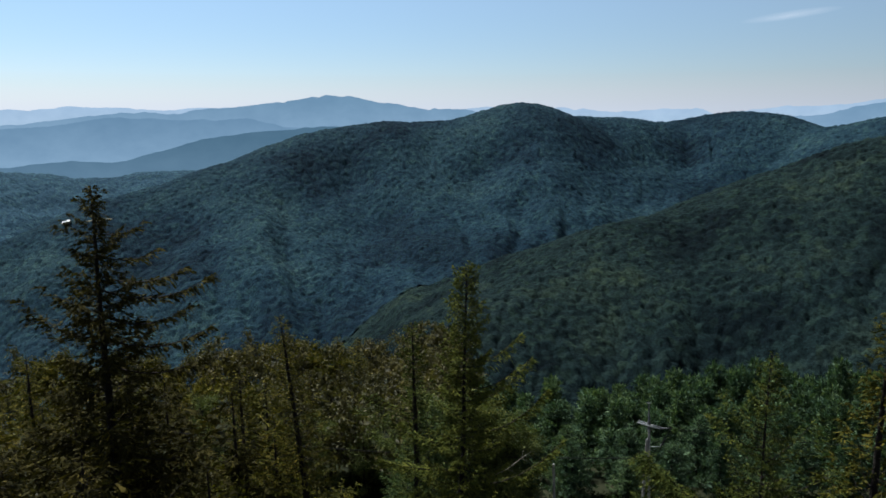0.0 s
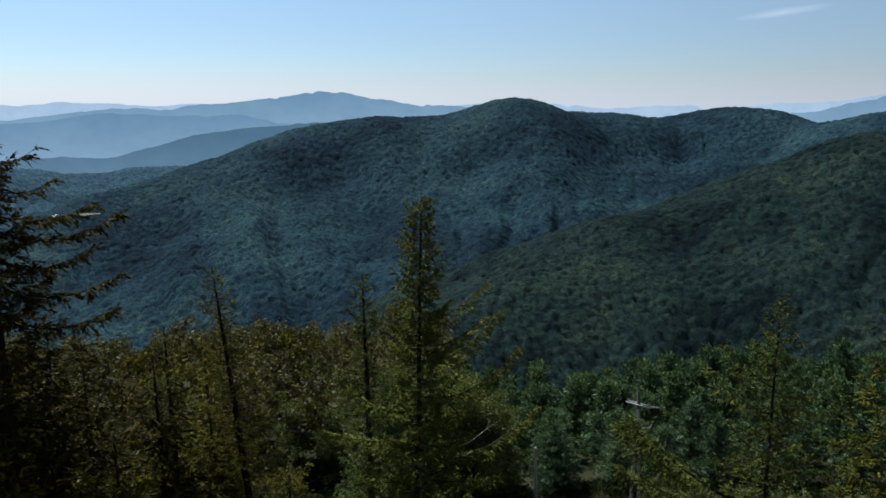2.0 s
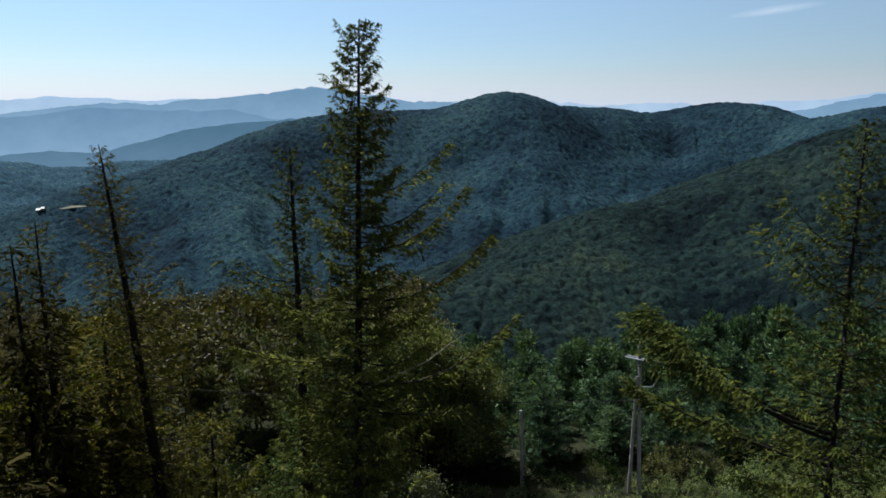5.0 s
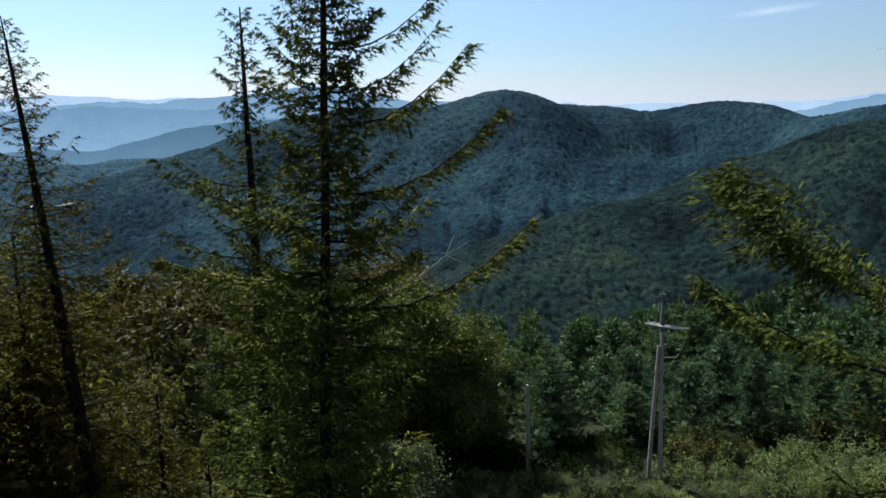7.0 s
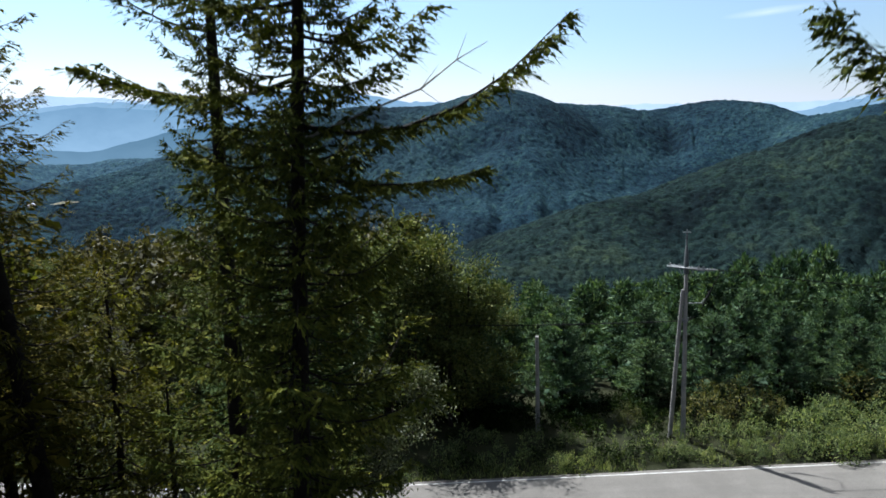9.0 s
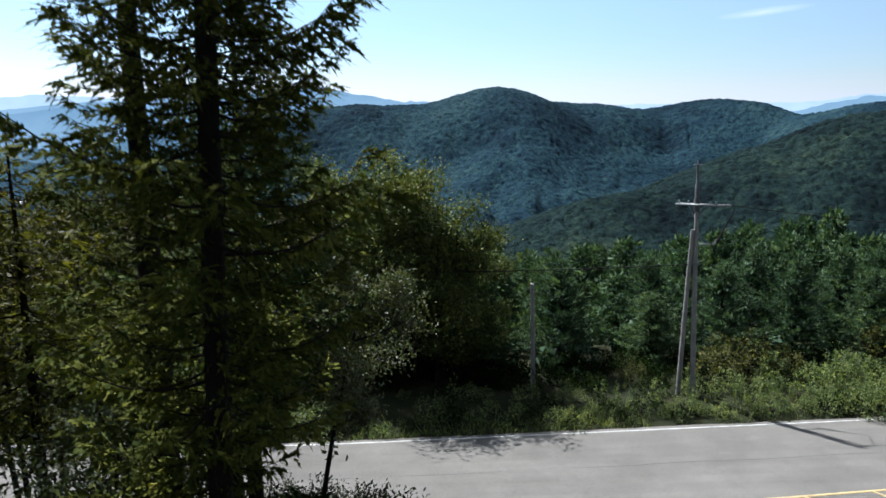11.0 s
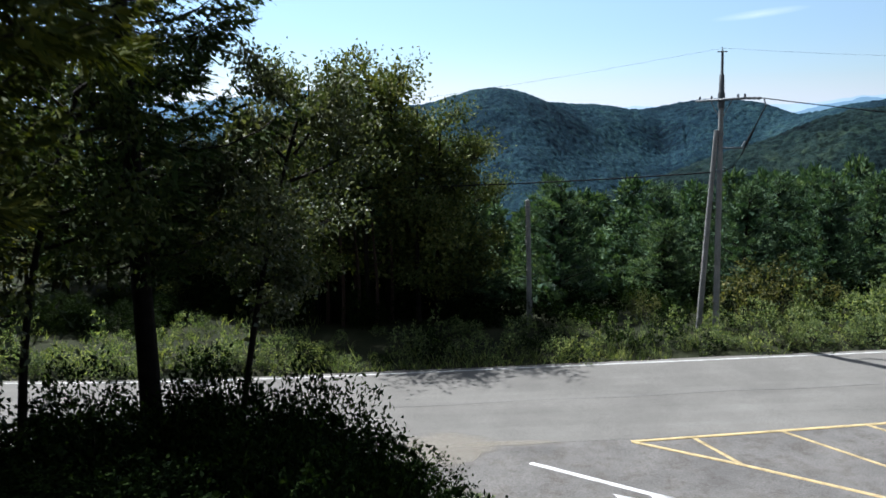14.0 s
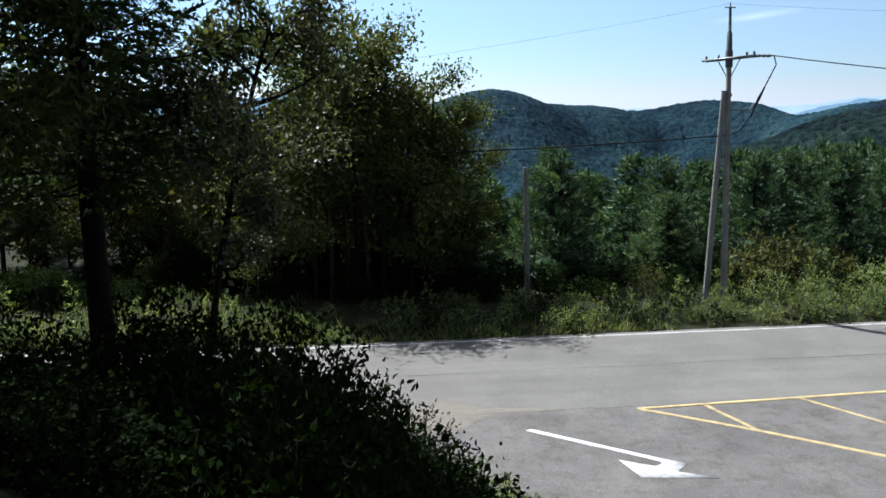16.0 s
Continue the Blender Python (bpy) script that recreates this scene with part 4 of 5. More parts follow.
limbA = [(9.8 - zA, 1.85, 4.0, -0.15, 0.0), (11.6 - zA, 1.55, 4.4, -0.1, 0.0), (9.2 - zA, 2.7, 3.0, -0.12, 0.0), (9.9 - zA, 3.3, 3.2, -0.12, 0.0), (11.0 - zA, 2.3, 3.6, -0.1, 0.0), (12.2 - zA, 1.9, 3.8, -0.05, 0.0),
         (19.3 - zA, 0.05, 5.2, 0.2, 0.2), (18.4 - zA, -0.1, 3.6, 0.12, -0.1), (20.2 - zA, 3.05, 4.2, 0.05, 0.0), (22.2 - zA, 0.1, 4.3, 0.26, 0.2), (23.8 - zA, 0.25, 3.6, 0.34, 0.2),
         (16.6 - zA, 0.7, 2.4, 0.2, 0.1), (21.0 - zA, 0.6, 3.0, 0.15, 0.1), (24.6 - zA, -0.3, 2.8, 0.3, 0.2), (17.5 - zA, 2.6, 2.8, 0.1, 0.1), (25.6 - zA, 0.15, 2.9, 0.35, 0.2), (21.6 - zA, 2.9, 3.2, 0.15, 0.1)]
A, A_trunk = larch_at(0.42, 35.8, 31.0, "tall dark larch with long bare-tipped limbs and a white-banded trunk", 101, 2.35, needles=MID_LARCH, taper=0.55, lean=(0.6, 0.0), base=0.13, step=0.066, twig=0.22, gap=0.021, wide=1.6, extra=limbA, r0=0.205)
for zb in (8.3, 8.6):
    p = Pile()
    s = np.linspace(0, 1, 4)
    u = (zb - zA) / (31 - zA)
    tube(p, [(0.6 * u + 0.02, 0, zb - zA + 0.15 * k) for k in s], [0.236, 0.24, 0.239, 0.234], 14, False)
    part("painted_band", p.mesh("painted_band", WHITE_BAND, True), A, "white painted band")
p = Pile()
dead = np.array([(0.3, 0.0, 19.0), (1.5, 0.1, 19.5), (2.7, 0.25, 20.0), (3.4, 0.3, 20.55), (4.0, 0.4, 20.9)]) - (0, 0, zA)
tube(p, dead, [0.034, 0.027, 0.02, 0.013, 0.005], 5)
for k, way in ((2, (0.5, 0.2, -0.35)), (2, (0.35, -0.3, 0.45)), (3, (0.5, 0.15, -0.25)), (3, (0.2, 0.1, 0.5))):
    tube(p, [dead[k], dead[k] + np.array(way) * 0.6, dead[k] + np.array(way)], [0.009, 0.006, 0.003], 4)
part("dead_limb", p.mesh("dead_limb", DEADWOOD, True), A, "bare bleached dead limb")
zC = float(ground_z(-1.6, 39.4)) - 0.1
larch_at(-1.6, 39.4, 27.0, "slender larch with short even side branches", 102, 1.95, needles=MID_LARCH, taper=0.65, lean=(-0.25, 0.0), base=0.15, step=0.1, twig=0.21, gap=0.024, wide=1.5, extra=[(21.4 - zC, 3.1, 2.8, 0.5, 0.0), (22.0 - zC, 2.95, 2.3, 0.35, 0.0), (19.9 - zC, 3.15, 2.6, 0.3, 0.0)])
larch_at(-7.3, 41.3, 27.0, "leaning slender larch with drooping sprays", 103, 2.8, lean=(-2.2, 0.0), base=0.3, step=0.085, twig=0.25, gap=0.045, wide=1.2)
larch_at(-11.6, 40.2, 24.2, "larch with a thin brown-tinged top", 104, 2.5, lean=(-0.2, 0.2), base=0.2, step=0.11, twig=0.3, gap=0.07, wide=1.4)
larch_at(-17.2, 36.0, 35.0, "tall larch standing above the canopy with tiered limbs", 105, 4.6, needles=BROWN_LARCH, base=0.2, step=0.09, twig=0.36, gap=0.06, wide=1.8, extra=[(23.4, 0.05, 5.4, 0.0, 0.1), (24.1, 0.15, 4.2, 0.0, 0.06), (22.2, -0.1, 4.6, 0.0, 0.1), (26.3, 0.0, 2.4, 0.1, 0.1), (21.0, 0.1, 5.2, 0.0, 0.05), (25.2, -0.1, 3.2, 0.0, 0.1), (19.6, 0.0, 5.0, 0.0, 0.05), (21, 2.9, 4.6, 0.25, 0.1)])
larch_at(-1.25, 45.4, 19.5, "dense larch with tiered sprays beside the road, toned for shade", 106, 3.1, needles=DARK_LARCH, taper=0.55, base=0.33, step=0.065, twig=0.22, gap=0.03, wide=1.9)
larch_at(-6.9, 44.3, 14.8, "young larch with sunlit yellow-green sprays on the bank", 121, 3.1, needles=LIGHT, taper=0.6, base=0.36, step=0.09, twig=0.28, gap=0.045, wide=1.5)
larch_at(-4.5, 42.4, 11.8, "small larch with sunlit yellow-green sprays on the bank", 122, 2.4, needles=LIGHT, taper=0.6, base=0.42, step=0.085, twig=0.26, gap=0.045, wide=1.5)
larch_at(-2.75, 49.2, 15.5, "straight-trunked larch at the foot of the bank, toned for shade", 107, 3.5, needles=DARK_LARCH, base=0.45, step=0.06, twig=0.22, gap=0.036, wide=1.5)
zR = float(ground_z(13.5, 30.0)) - 0.1
limbR = [(19.9 - zR, 3.1, 5.0, 0.62, 0.0, 0.55, 1.1), (20.1 - zR, 3.22, 4.4, 0.62, 0.0, 0.5, 0.9), (19.7 - zR, 2.98, 4.7, 0.7, 0.0, 0.6, 0.8), (19.0 - zR, 2.9, 5.1, 0.35, 0.0, 0.4, 0.5), (19.2 - zR, 2.7, 2.8, 0.2, 0.0, 0.25, 0.7), (18.6 - zR, 3.2, 2.4, 0.1, 0.0, 0.25, 0.8),
         (23.6 - zR, 3.3, 2.2, 0.7, 0.1, 0.3, 0.8), (24.6 - zR, 2.8, 1.6, 0.8, 0.1, 0.3, 0.6), (23.0 - zR, 0.2, 2.4, 0.6, 0.1, 0.3, 0.9), (21.0 - zR, 0.0, 3.2, 0.4, 0.1, 0.3, 0.9)]
larch_at(13.5, 30.0, 28.0, "bushy larch on the car park edge with broad olive-green limbs", 108, 3.1, needles=MID_LARCH, r0=0.15, base=0.35, step=0.085, twig=0.2, gap=0.034, wide=1.5, lean=(0.3, 0.2), extra=limbR)
larch_at(19.5, 31.5, 29.5, "bushy larch at the edge of the car park", 109, 3.4, base=0.3, step=0.14, twig=0.4, gap=0.1, wide=1.4)

# fillers of the plantation, fewer sprays
rng = np.random.RandomState(77)
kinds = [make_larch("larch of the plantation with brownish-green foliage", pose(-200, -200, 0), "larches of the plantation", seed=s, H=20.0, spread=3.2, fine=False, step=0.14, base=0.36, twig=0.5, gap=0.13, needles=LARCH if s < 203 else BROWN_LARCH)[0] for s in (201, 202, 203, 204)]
spots = []
for gxs in np.arange(-46, -1, 4.3):
    for gys in np.arange(24, 52, 4.6):
        x, y = gxs + rng.uniform(-1.4, 1.4), gys + rng.uniform(-1.6, 1.6)
        if x < -0.62 * y - 3 or y > 47 + min(6, road_bend(x)) or x > -4 - 0.25 * (y - 20) * (y < 40):
            continue
        if abs(x + 7.3) < 2.5 and y < 45 or x > -8.5 and y > 39.5:
            continue
        spots.append((x, y))
for n, (x, y) in enumerate(spots):
    g = float(ground_z(x, y))
    top = 22.5 + rng.uniform(-3, 2) - 0.28 * max(0, y - 36) + 0.12 * max(0, -14 - x)
    h = max(8.0, top - g)
    copy_thing(kinds[n % 4], pose(x, y, g - 0.1, 0, 0, rng.uniform(0, 360)) @ Matrix.Diagonal((0.75 + h / 80, 0.75 + h / 80, h / 20.0, 1)))


def broadleaf_parts(seed, H, R, leaf=0.16, count=5000, trunk_r=0.13, base=0.3, stems=1, bushy=1.0, curve=0.4, simple=False, inner=0, lean=(0.0, 0.0), hang=0.35):
    """A broad-leaved tree: stems that fork into limbs, and leaves in clumps round the outer twigs."""
    rng = np.random.RandomState(seed)
    wood, crown = Pile(), Pile()
    tips = []
    for st in range(stems):
        a = rng.uniform(0, 6.28)
        off = np.array([math.cos(a), math.sin(a), 0]) * (0.25 * R if stems > 1 else 0)
        zz = np.linspace(-0.4, H * 0.88, 10)
        u = np.clip(zz / H, 0, 1)
        bow = curve * rng.uniform(0.5, 1.2)
        path = np.column_stack([off[0] * (0.3 + u) + bow * np.sin(u * 3 + a) * u + lean[0] * u ** 1.6, off[1] * (0.3 + u) + bow * np.cos(u * 2.3 + a) * u + lean[1] * u ** 1.6, zz])
        tube(wood, path[::3] if simple else path, (trunk_r * (1 - 0.85 * u) + 0.01)[::3] if simple else trunk_r * (1 - 0.85 * u) + 0.01, 4 if simple else 7)
        for b in range(int(11 * bushy / max(1, stems ** 0.5)) + 3):
            f = rng.uniform(base, 0.97)
            o = np.array([np.interp(f * H * 0.88, zz, path[:, k]) for k in range(3)])
            ang = b * 2.4 + rng.uniform(-0.5, 0.5)
            g = (f - base) / (1 - base)
            long = R * (0.45 + 0.65 * math.sin(min(1, g * 1.0 + 0.18) * 2.6)) * rng.uniform(0.65, 1.1)
            d = np.array([math.cos(ang), math.sin(ang), rng.uniform(0.15, 0.9) * (0.5 + g)])
            s = np.linspace(0, 1, 6)
            pts = o + s[:, None] * d * long * 0.85 + np.column_stack([0.1 * long * np.sin(s * 4 + b), 0.1 * long * np.cos(s * 3 + b), -0.12 * long * s * s])
            tube(wood, pts[::5] if simple else pts, (trunk_r * 0.42 * (1 - 0.85 * s) + 0.006)[::5 if simple else 1], 3 if simple else 4, False)
            for w in range(7):
                t = rng.uniform(0.3, 1.0)
                p = np.array([np.interp(t, s, pts[:, k]) for k in range(3)])
                e = unit(d + rng.normal(0, 0.8, 3)) * long * rng.uniform(0.15, 0.4)
                if not simple:
                    tube(wood, [p, p + e * 0.5 + (0, 0, 0.03), p + e], [0.012, 0.008, 0.004], 3, False)
                tips += [(p + e * q, long * 0.16) for q in (0.45, 0.8, 1.05)]
    if simple and len(tips) * 4 > count:
        tips = [tips[q] for q in rng.permutation(len(tips))[: count // 4]]
    per = max(3, count // len(tips))
    c = np.repeat(np.array([t[0] for t in tips]), per, 0)
    sp = np.repeat(np.array([t[1] for t in tips]), per)[:, None]
    c = c + rng.normal(0, 1, c.shape) * np.clip(sp, 0.14, 0.5) * np.array([1, 1, 0.7])
    way = rng.normal(0, 1, c.shape) + np.array([0, 0, -hang])
    leaves(crown, c, way, leaf * rng.uniform(0.6, 1.3, len(c)), leaf * rng.uniform(0.35, 0.6, len(c)), rng, 0.2, 0.1)
    # Larger hidden leaves added inside the crown as light blockers.
    if inner:
        mid = np.array([t[0] for t in tips])
        q = mid[rng.randint(0, len(mid), inner)] * np.array([0.5, 0.5, 0.95]) - np.array([0, 0, 0.03 * H])
        leaves(crown, q + rng.normal(0, 0.2, q.shape), rng.normal(0, 1, q.shape), 1.8 * leaf * rng.uniform(0.6, 1.2, inner), 0.9 * leaf, rng, 0.2)
    return wood, crown


def make_broadleaf(name, label, m, mat=None, group="", category="tree", bark=None, **kw):
    wood, crown = broadleaf_parts(**kw)
    ob = holder(name, label, category, m, group)
    part("trunk" if category == "tree" else "stem", wood.mesh("wood", bark or BARK, True), ob)
    part("crown" if category == "tree" else "foliage", crown.mesh("leaves", mat or OAK), ob)
    return ob


# leafy trees between bank and road
make_broadleaf("oak_tree", "slim curved oak with glossy silver-lit leaves on the bank", stand(0.3, 45.8), SILVER, inner=150, seed=301, H=11.3, R=2.1, leaf=0.135, count=13000, trunk_r=0.1, base=0.55, curve=0.35, lean=(2.6, 0.9), hang=0.6)
make_broadleaf("oak_tree", "thin leaning tree with large drooping leaves on the bank", stand(-2.2, 41.9), OAK, seed=302, H=9.3, R=2.0, leaf=0.16, count=4600, trunk_r=0.09, base=0.6, curve=0.4, lean=(1.6, 0.0), hang=0.9)
make_broadleaf("oak_tree", "leafy oak with sunlit crown beside the road", stand(-9.4, 50.6), LIGHT, inner=100, seed=304, H=9.0, R=2.8, leaf=0.13, count=9000, trunk_r=0.11, base=0.52)
make_broadleaf("oak_tree", "low bushy oak with glossy leaves among the larch trunks", stand(-3.3, 39.7), SILVER, inner=300, seed=309, H=6.0, R=2.1, leaf=0.15, count=6500, trunk_r=0.07, base=0.25, stems=2, hang=0.6)
make_broadleaf("oak_tree", "dark many-stemmed oak near the road", stand(-9.8, 48.6), inner=260, seed=307, H=10.0, R=3.2, leaf=0.13, count=9000, trunk_r=0.12, base=0.5, stems=2)

# the dark stand across the road
rng = np.random.RandomState(55)
oaks = [make_broadleaf("oak_tree", "dark oak in the shady stand across the road", pose(-200, -200, 0), seed=s, H=11.5, R=3.2, leaf=0.2, count=6400, trunk_r=0.12, base=0.2, group="trees of the roadside stand", curve=0.3, inner=800) for s in (401, 402, 403)]
for n, (x, y, h) in enumerate([(4.7, 65.6, 12.0), (6.4, 66.6, 9.6), (7.6, 67.8, 7.6), (2.2, 65.4, 13.4), (-0.3, 65.6, 13.2), (3.2, 66.3, 13.0), (0.8, 66.0, 13.8), (-2.3, 64.8, 9.0), (-5.0, 68.5, 7.8), (5.6, 66.0, 11.2), (-8.5, 70.0, 8.0), (-12.5, 71.0, 8.0), (-16.5, 72.5, 8.5), (-21, 73, 8.5), (-26, 75, 9.5), (2.0, 70.0, 11.5), (-3.0, 71.5, 8.5), (-7.5, 73.5, 8.0), (-12.2, 75.5, 8.0), (-15.0, 76.5, 8.0), (-10.0, 76.5, 8.0), (-6.0, 71.0, 7.5)]):
    copy_thing(oaks[n % 3], stand(x, y, rng.uniform(0, 360)) @ Matrix.Diagonal((h / 11.5, h / 11.5, h / 11.5, 1)))
trunks_at = [(1.0, 64.6), (1.7, 65.2), (2.6, 64.9), (0.2, 65.0), (3.3, 65.8), (-0.6, 66.0), (1.4, 66.8), (-1.6, 65.4)]
for n, (x, y) in enumerate(trunks_at):
    rng2 = np.random.RandomState(500 + n)
    h = rng2.uniform(6, 8)
    p = Pile()
    tube(p, [(0.1 * math.sin(k), 0.08 * math.cos(k * 1.3), h * k / 5 - 0.2) for k in range(6)], [0.1, 0.09, 0.08, 0.07, 0.05, 0.02], 7)
    ob = holder("red_pine", "thin red-barked pine trunk in the shaded stand", "tree", stand(x, y), "trunks of the roadside stand")
    part("trunk", p.mesh("trunk", RED_BARK, True), ob)
    p = Pile()
    c = rng2.normal(0, 0.7, (500, 3)) + np.array([0, 0, h])
    leaves(p, c, rng2.normal(0, 1, c.shape), 0.22, 0.05, rng2)
    part("crown", p.mesh("crown", PINE), ob)


def pine_parts(seed, H, R, clumps=1, blades=9, fine=True):
    """A young pine: whorls of rising limbs that carry separate brushes of long needles, with shade between them."""
    rng = np.random.RandomState(seed)
    wood, crown = Pile(), Pile()
    zz = np.linspace(-0.5, H, 9)
    u = np.clip(zz / H, 0, 1)
    tube(wood, np.column_stack([0.05 * np.sin(zz), 0.05 * np.cos(zz * 1.3), zz]), 0.014 * H * (1 - u) ** 0.8 + 0.015, 6)
    cs, ws, ls = [], [], []
    z = 0.07 * H
    turn = rng.uniform(0, 6.28)
    while z < H * 0.985:
        f = z / H
        full = R * (1 - f) ** 0.72 * (0.8 + 0.2 * min(1, f / 0.25)) + 0.15
        turn += 0.6
        for b in range(6 if f < 0.75 else 5):
            a = turn + b * 6.283 / (6 if f < 0.75 else 5) + rng.normal(0, 0.2)
            long = full * rng.choice([0.62, 0.85, 1.0, 1.18])
            d = np.array([math.cos(a), math.sin(a), 0.12 + 0.75 * f])
            s = np.linspace(0, 1, 4)
            pts = np.array([0, 0, z + rng.uniform(-0.2, 0.2)]) + s[:, None] * d * long + np.column_stack([0 * s, 0 * s, 0.25 * long * s * s])
            if fine:
                tube(wood, pts[::3], (0.03 * (1 - 0.8 * s) + 0.004)[::3], 3, False)
            lat = np.array([-math.sin(a), math.cos(a), 0.1])
            n = max(2, int(clumps * (2 + 3.2 * long)))   # side shoots, each with its own brush
            t = 1 - 0.72 * rng.rand(n) ** 1.4
            p = np.stack([np.interp(t, s, pts[:, k]) for k in range(3)], -1)
            p = p + lat * (rng.choice([-1, 1], n) * rng.uniform(0.05, 0.42, n) * long * (1.15 - t))[:, None]
            for q in range(3 if fine else 2):
                cs.append(p + rng.normal(0, 0.07, p.shape))
                ws.append(unit(d * 0.55 + rng.normal(0, 0.3, p.shape) + np.array([0, 0, 0.75])))
                ls.append(np.full(len(p), 0.42 - 0.06 * q))
        z += H / 15 * (1.1 - 0.35 * f)
    for q in range(5):
        cs.append(np.array([[0, 0, H - 0.12 * q]]))
        ws.append(unit(np.array([[rng.normal(0, 0.25), rng.normal(0, 0.25), 1.0]])))
        ls.append(np.array([0.45]))
    c, w, L = np.concatenate(cs), np.concatenate(ws), np.concatenate(ls)
    # Broad inner blades, added only to darken the crown by blocking light.
    zi = rng.uniform(0.08 * H, H * 0.85, 160)
    ci = np.column_stack([rng.normal(0, 0.24, 160) * R * (1 - zi / H), rng.normal(0, 0.24, 160) * R * (1 - zi / H), zi])
    leaves(crown, ci, rng.normal(0, 1, ci.shape), 0.8, 0.4, rng)
    tufts_of(crown, c, w, L * (1.0 if fine else 1.35), 0.05 if fine else 0.13, blades, 0.55, rng)
    return wood, crown


def make_pine(label, m, group, seed, **kw):
    wood, crown = pine_parts(seed, **kw)
    ob = holder("pine_tree", label, "tree", m, group)
    part("trunk", wood.mesh("pine_wood", BARK, True), ob)
    part("crown", crown.mesh("pine_crown", PINE), ob)
    return ob


rng = np.random.RandomState(66)
near_pines = [make_pine("young pine with soft blue-green needles beyond the road", pose(-200, -200, 0), "young pines beyond the road", s, H=8.0, R=2.3, clumps=0.9, blades=5) for s in (601, 602, 603)]
far_pines = [make_pine("pine in the sloping plantation", pose(-200, -200, 0), "pines of the plantation", s, H=8.0, R=2.2, clumps=0.8, blades=4, fine=False) for s in (611, 612)]
n = 0
for row, y0 in enumerate(np.arange(68.0, 105, 4.3)):
    for x0 in np.arange(8.5 if row < 3 else 3 + row * 0.3, 64 + row * 2.5, 4.7):
        x, y = x0 + rng.uniform(-1.7, 1.7), y0 + rng.uniform(-1.5, 1.5) + 0.045 * x0
        g = float(ground_z(x, y))
        want = 6.9 - 0.155 * (y - 68) - 0.09 * max(0, y - 91) + rng.uniform(-2.6, 0.5) + min(2.5, 0.13 * max(0, x - 23))
        h = np.clip(want - g, 4, 13)
        if abs(x) > 0.66 * y + 4:
            continue
        src = near_pines[n % 3] if row < 2 and x < 38 else far_pines[n % 2]
        copy_thing(src, pose(x, y, g - 0.1, 0, 0, rng.uniform(0, 360)) @ Matrix.Diagonal((0.74 + h / 20, 0.74 + h / 20, h / 8.0, 1)))
        n += 1

# the wood that runs on beyond the road to the brow of the hill
rng = np.random.RandomState(88)
far_oaks = [make_broadleaf("woodland_tree", "broadleaf tree of the wood beyond the road, autumn-tinged", pose(-200, -200, 0), mat=LARCH if s == 702 else TINGED, seed=s, H=10.0, R=3.3, leaf=0.55, count=1150, simple=True, trunk_r=0.13, base=0.25, group="trees of the wood", inner=120) for s in (701, 702, 703)]
n = 0
for y0 in np.arange(70, 124, 5.5):
    for x0 in np.arange(-92, 3, 5.8):
        x, y = x0 + rng.uniform(-2, 2), y0 + rng.uniform(-2, 2)
        if math.hypot(x, y) > 126 or y - road_bend(x) < (69.5 if x < -3 else 66) or abs(math.atan2(x, y)) > 0.75:
            continue
        g = float(ground_z(x, y))
        h = np.clip(8.5 + rng.uniform(-2.2, 2.2) - 0.02 * (y - 70), 5, 14)
        src = kinds[n % 4] if rng.rand() < 0.22 and x < -12 else far_oaks[n % 3 if x < -14 else 0]
        k = h / (20.0 if src in kinds else 10.0)
        copy_thing(src, pose(x, y, g - 0.1, 0, 0, rng.uniform(0, 360)) @ Matrix.Diagonal((k * 1.05 + (0.3 if src in kinds else 0), k * 1.05 + (0.3 if src in kinds else 0), k, 1)))
        n += 1
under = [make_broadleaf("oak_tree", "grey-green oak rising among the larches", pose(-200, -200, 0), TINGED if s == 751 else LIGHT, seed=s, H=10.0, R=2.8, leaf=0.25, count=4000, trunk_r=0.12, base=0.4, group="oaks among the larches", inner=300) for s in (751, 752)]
for x, y, top in [(-14, 45, 16), (-18, 47, 15), (-21, 43, 17), (-25, 46, 17), (-13, 36.5, 18.5), (-23, 37, 19), (-29, 41, 19), (-34, 45, 18), (-11.5, 41.5, 16.5), (-16, 39.5, 17.5), (-19.5, 39, 18.5), (-26, 42, 18), (-12, 48.5, 13.5), (-16, 49.5, 14), (-22, 49, 15), (-27, 51, 16), (-31, 48, 17), (-25, 36, 20), (-18.5, 43.5, 16), (-13.5, 33, 19)]:
    g = float(ground_z(x, y))
    k = (top - g) / 10.0
    copy_thing(under[0 if x < -20 or n % 3 == 0 else 1], pose(x, y, g - 0.1, 0, 0, rng.uniform(0, 360)) @ Matrix.Diagonal((0.5 + 0.5 * k, 0.5 + 0.5 * k, k, 1)))
    n += 1
for proto in kinds + oaks + under + near_pines + far_pines + far_oaks:
    for o in list(proto.children_recursive) + [proto]:
        bpy.data.objects.remove(o)


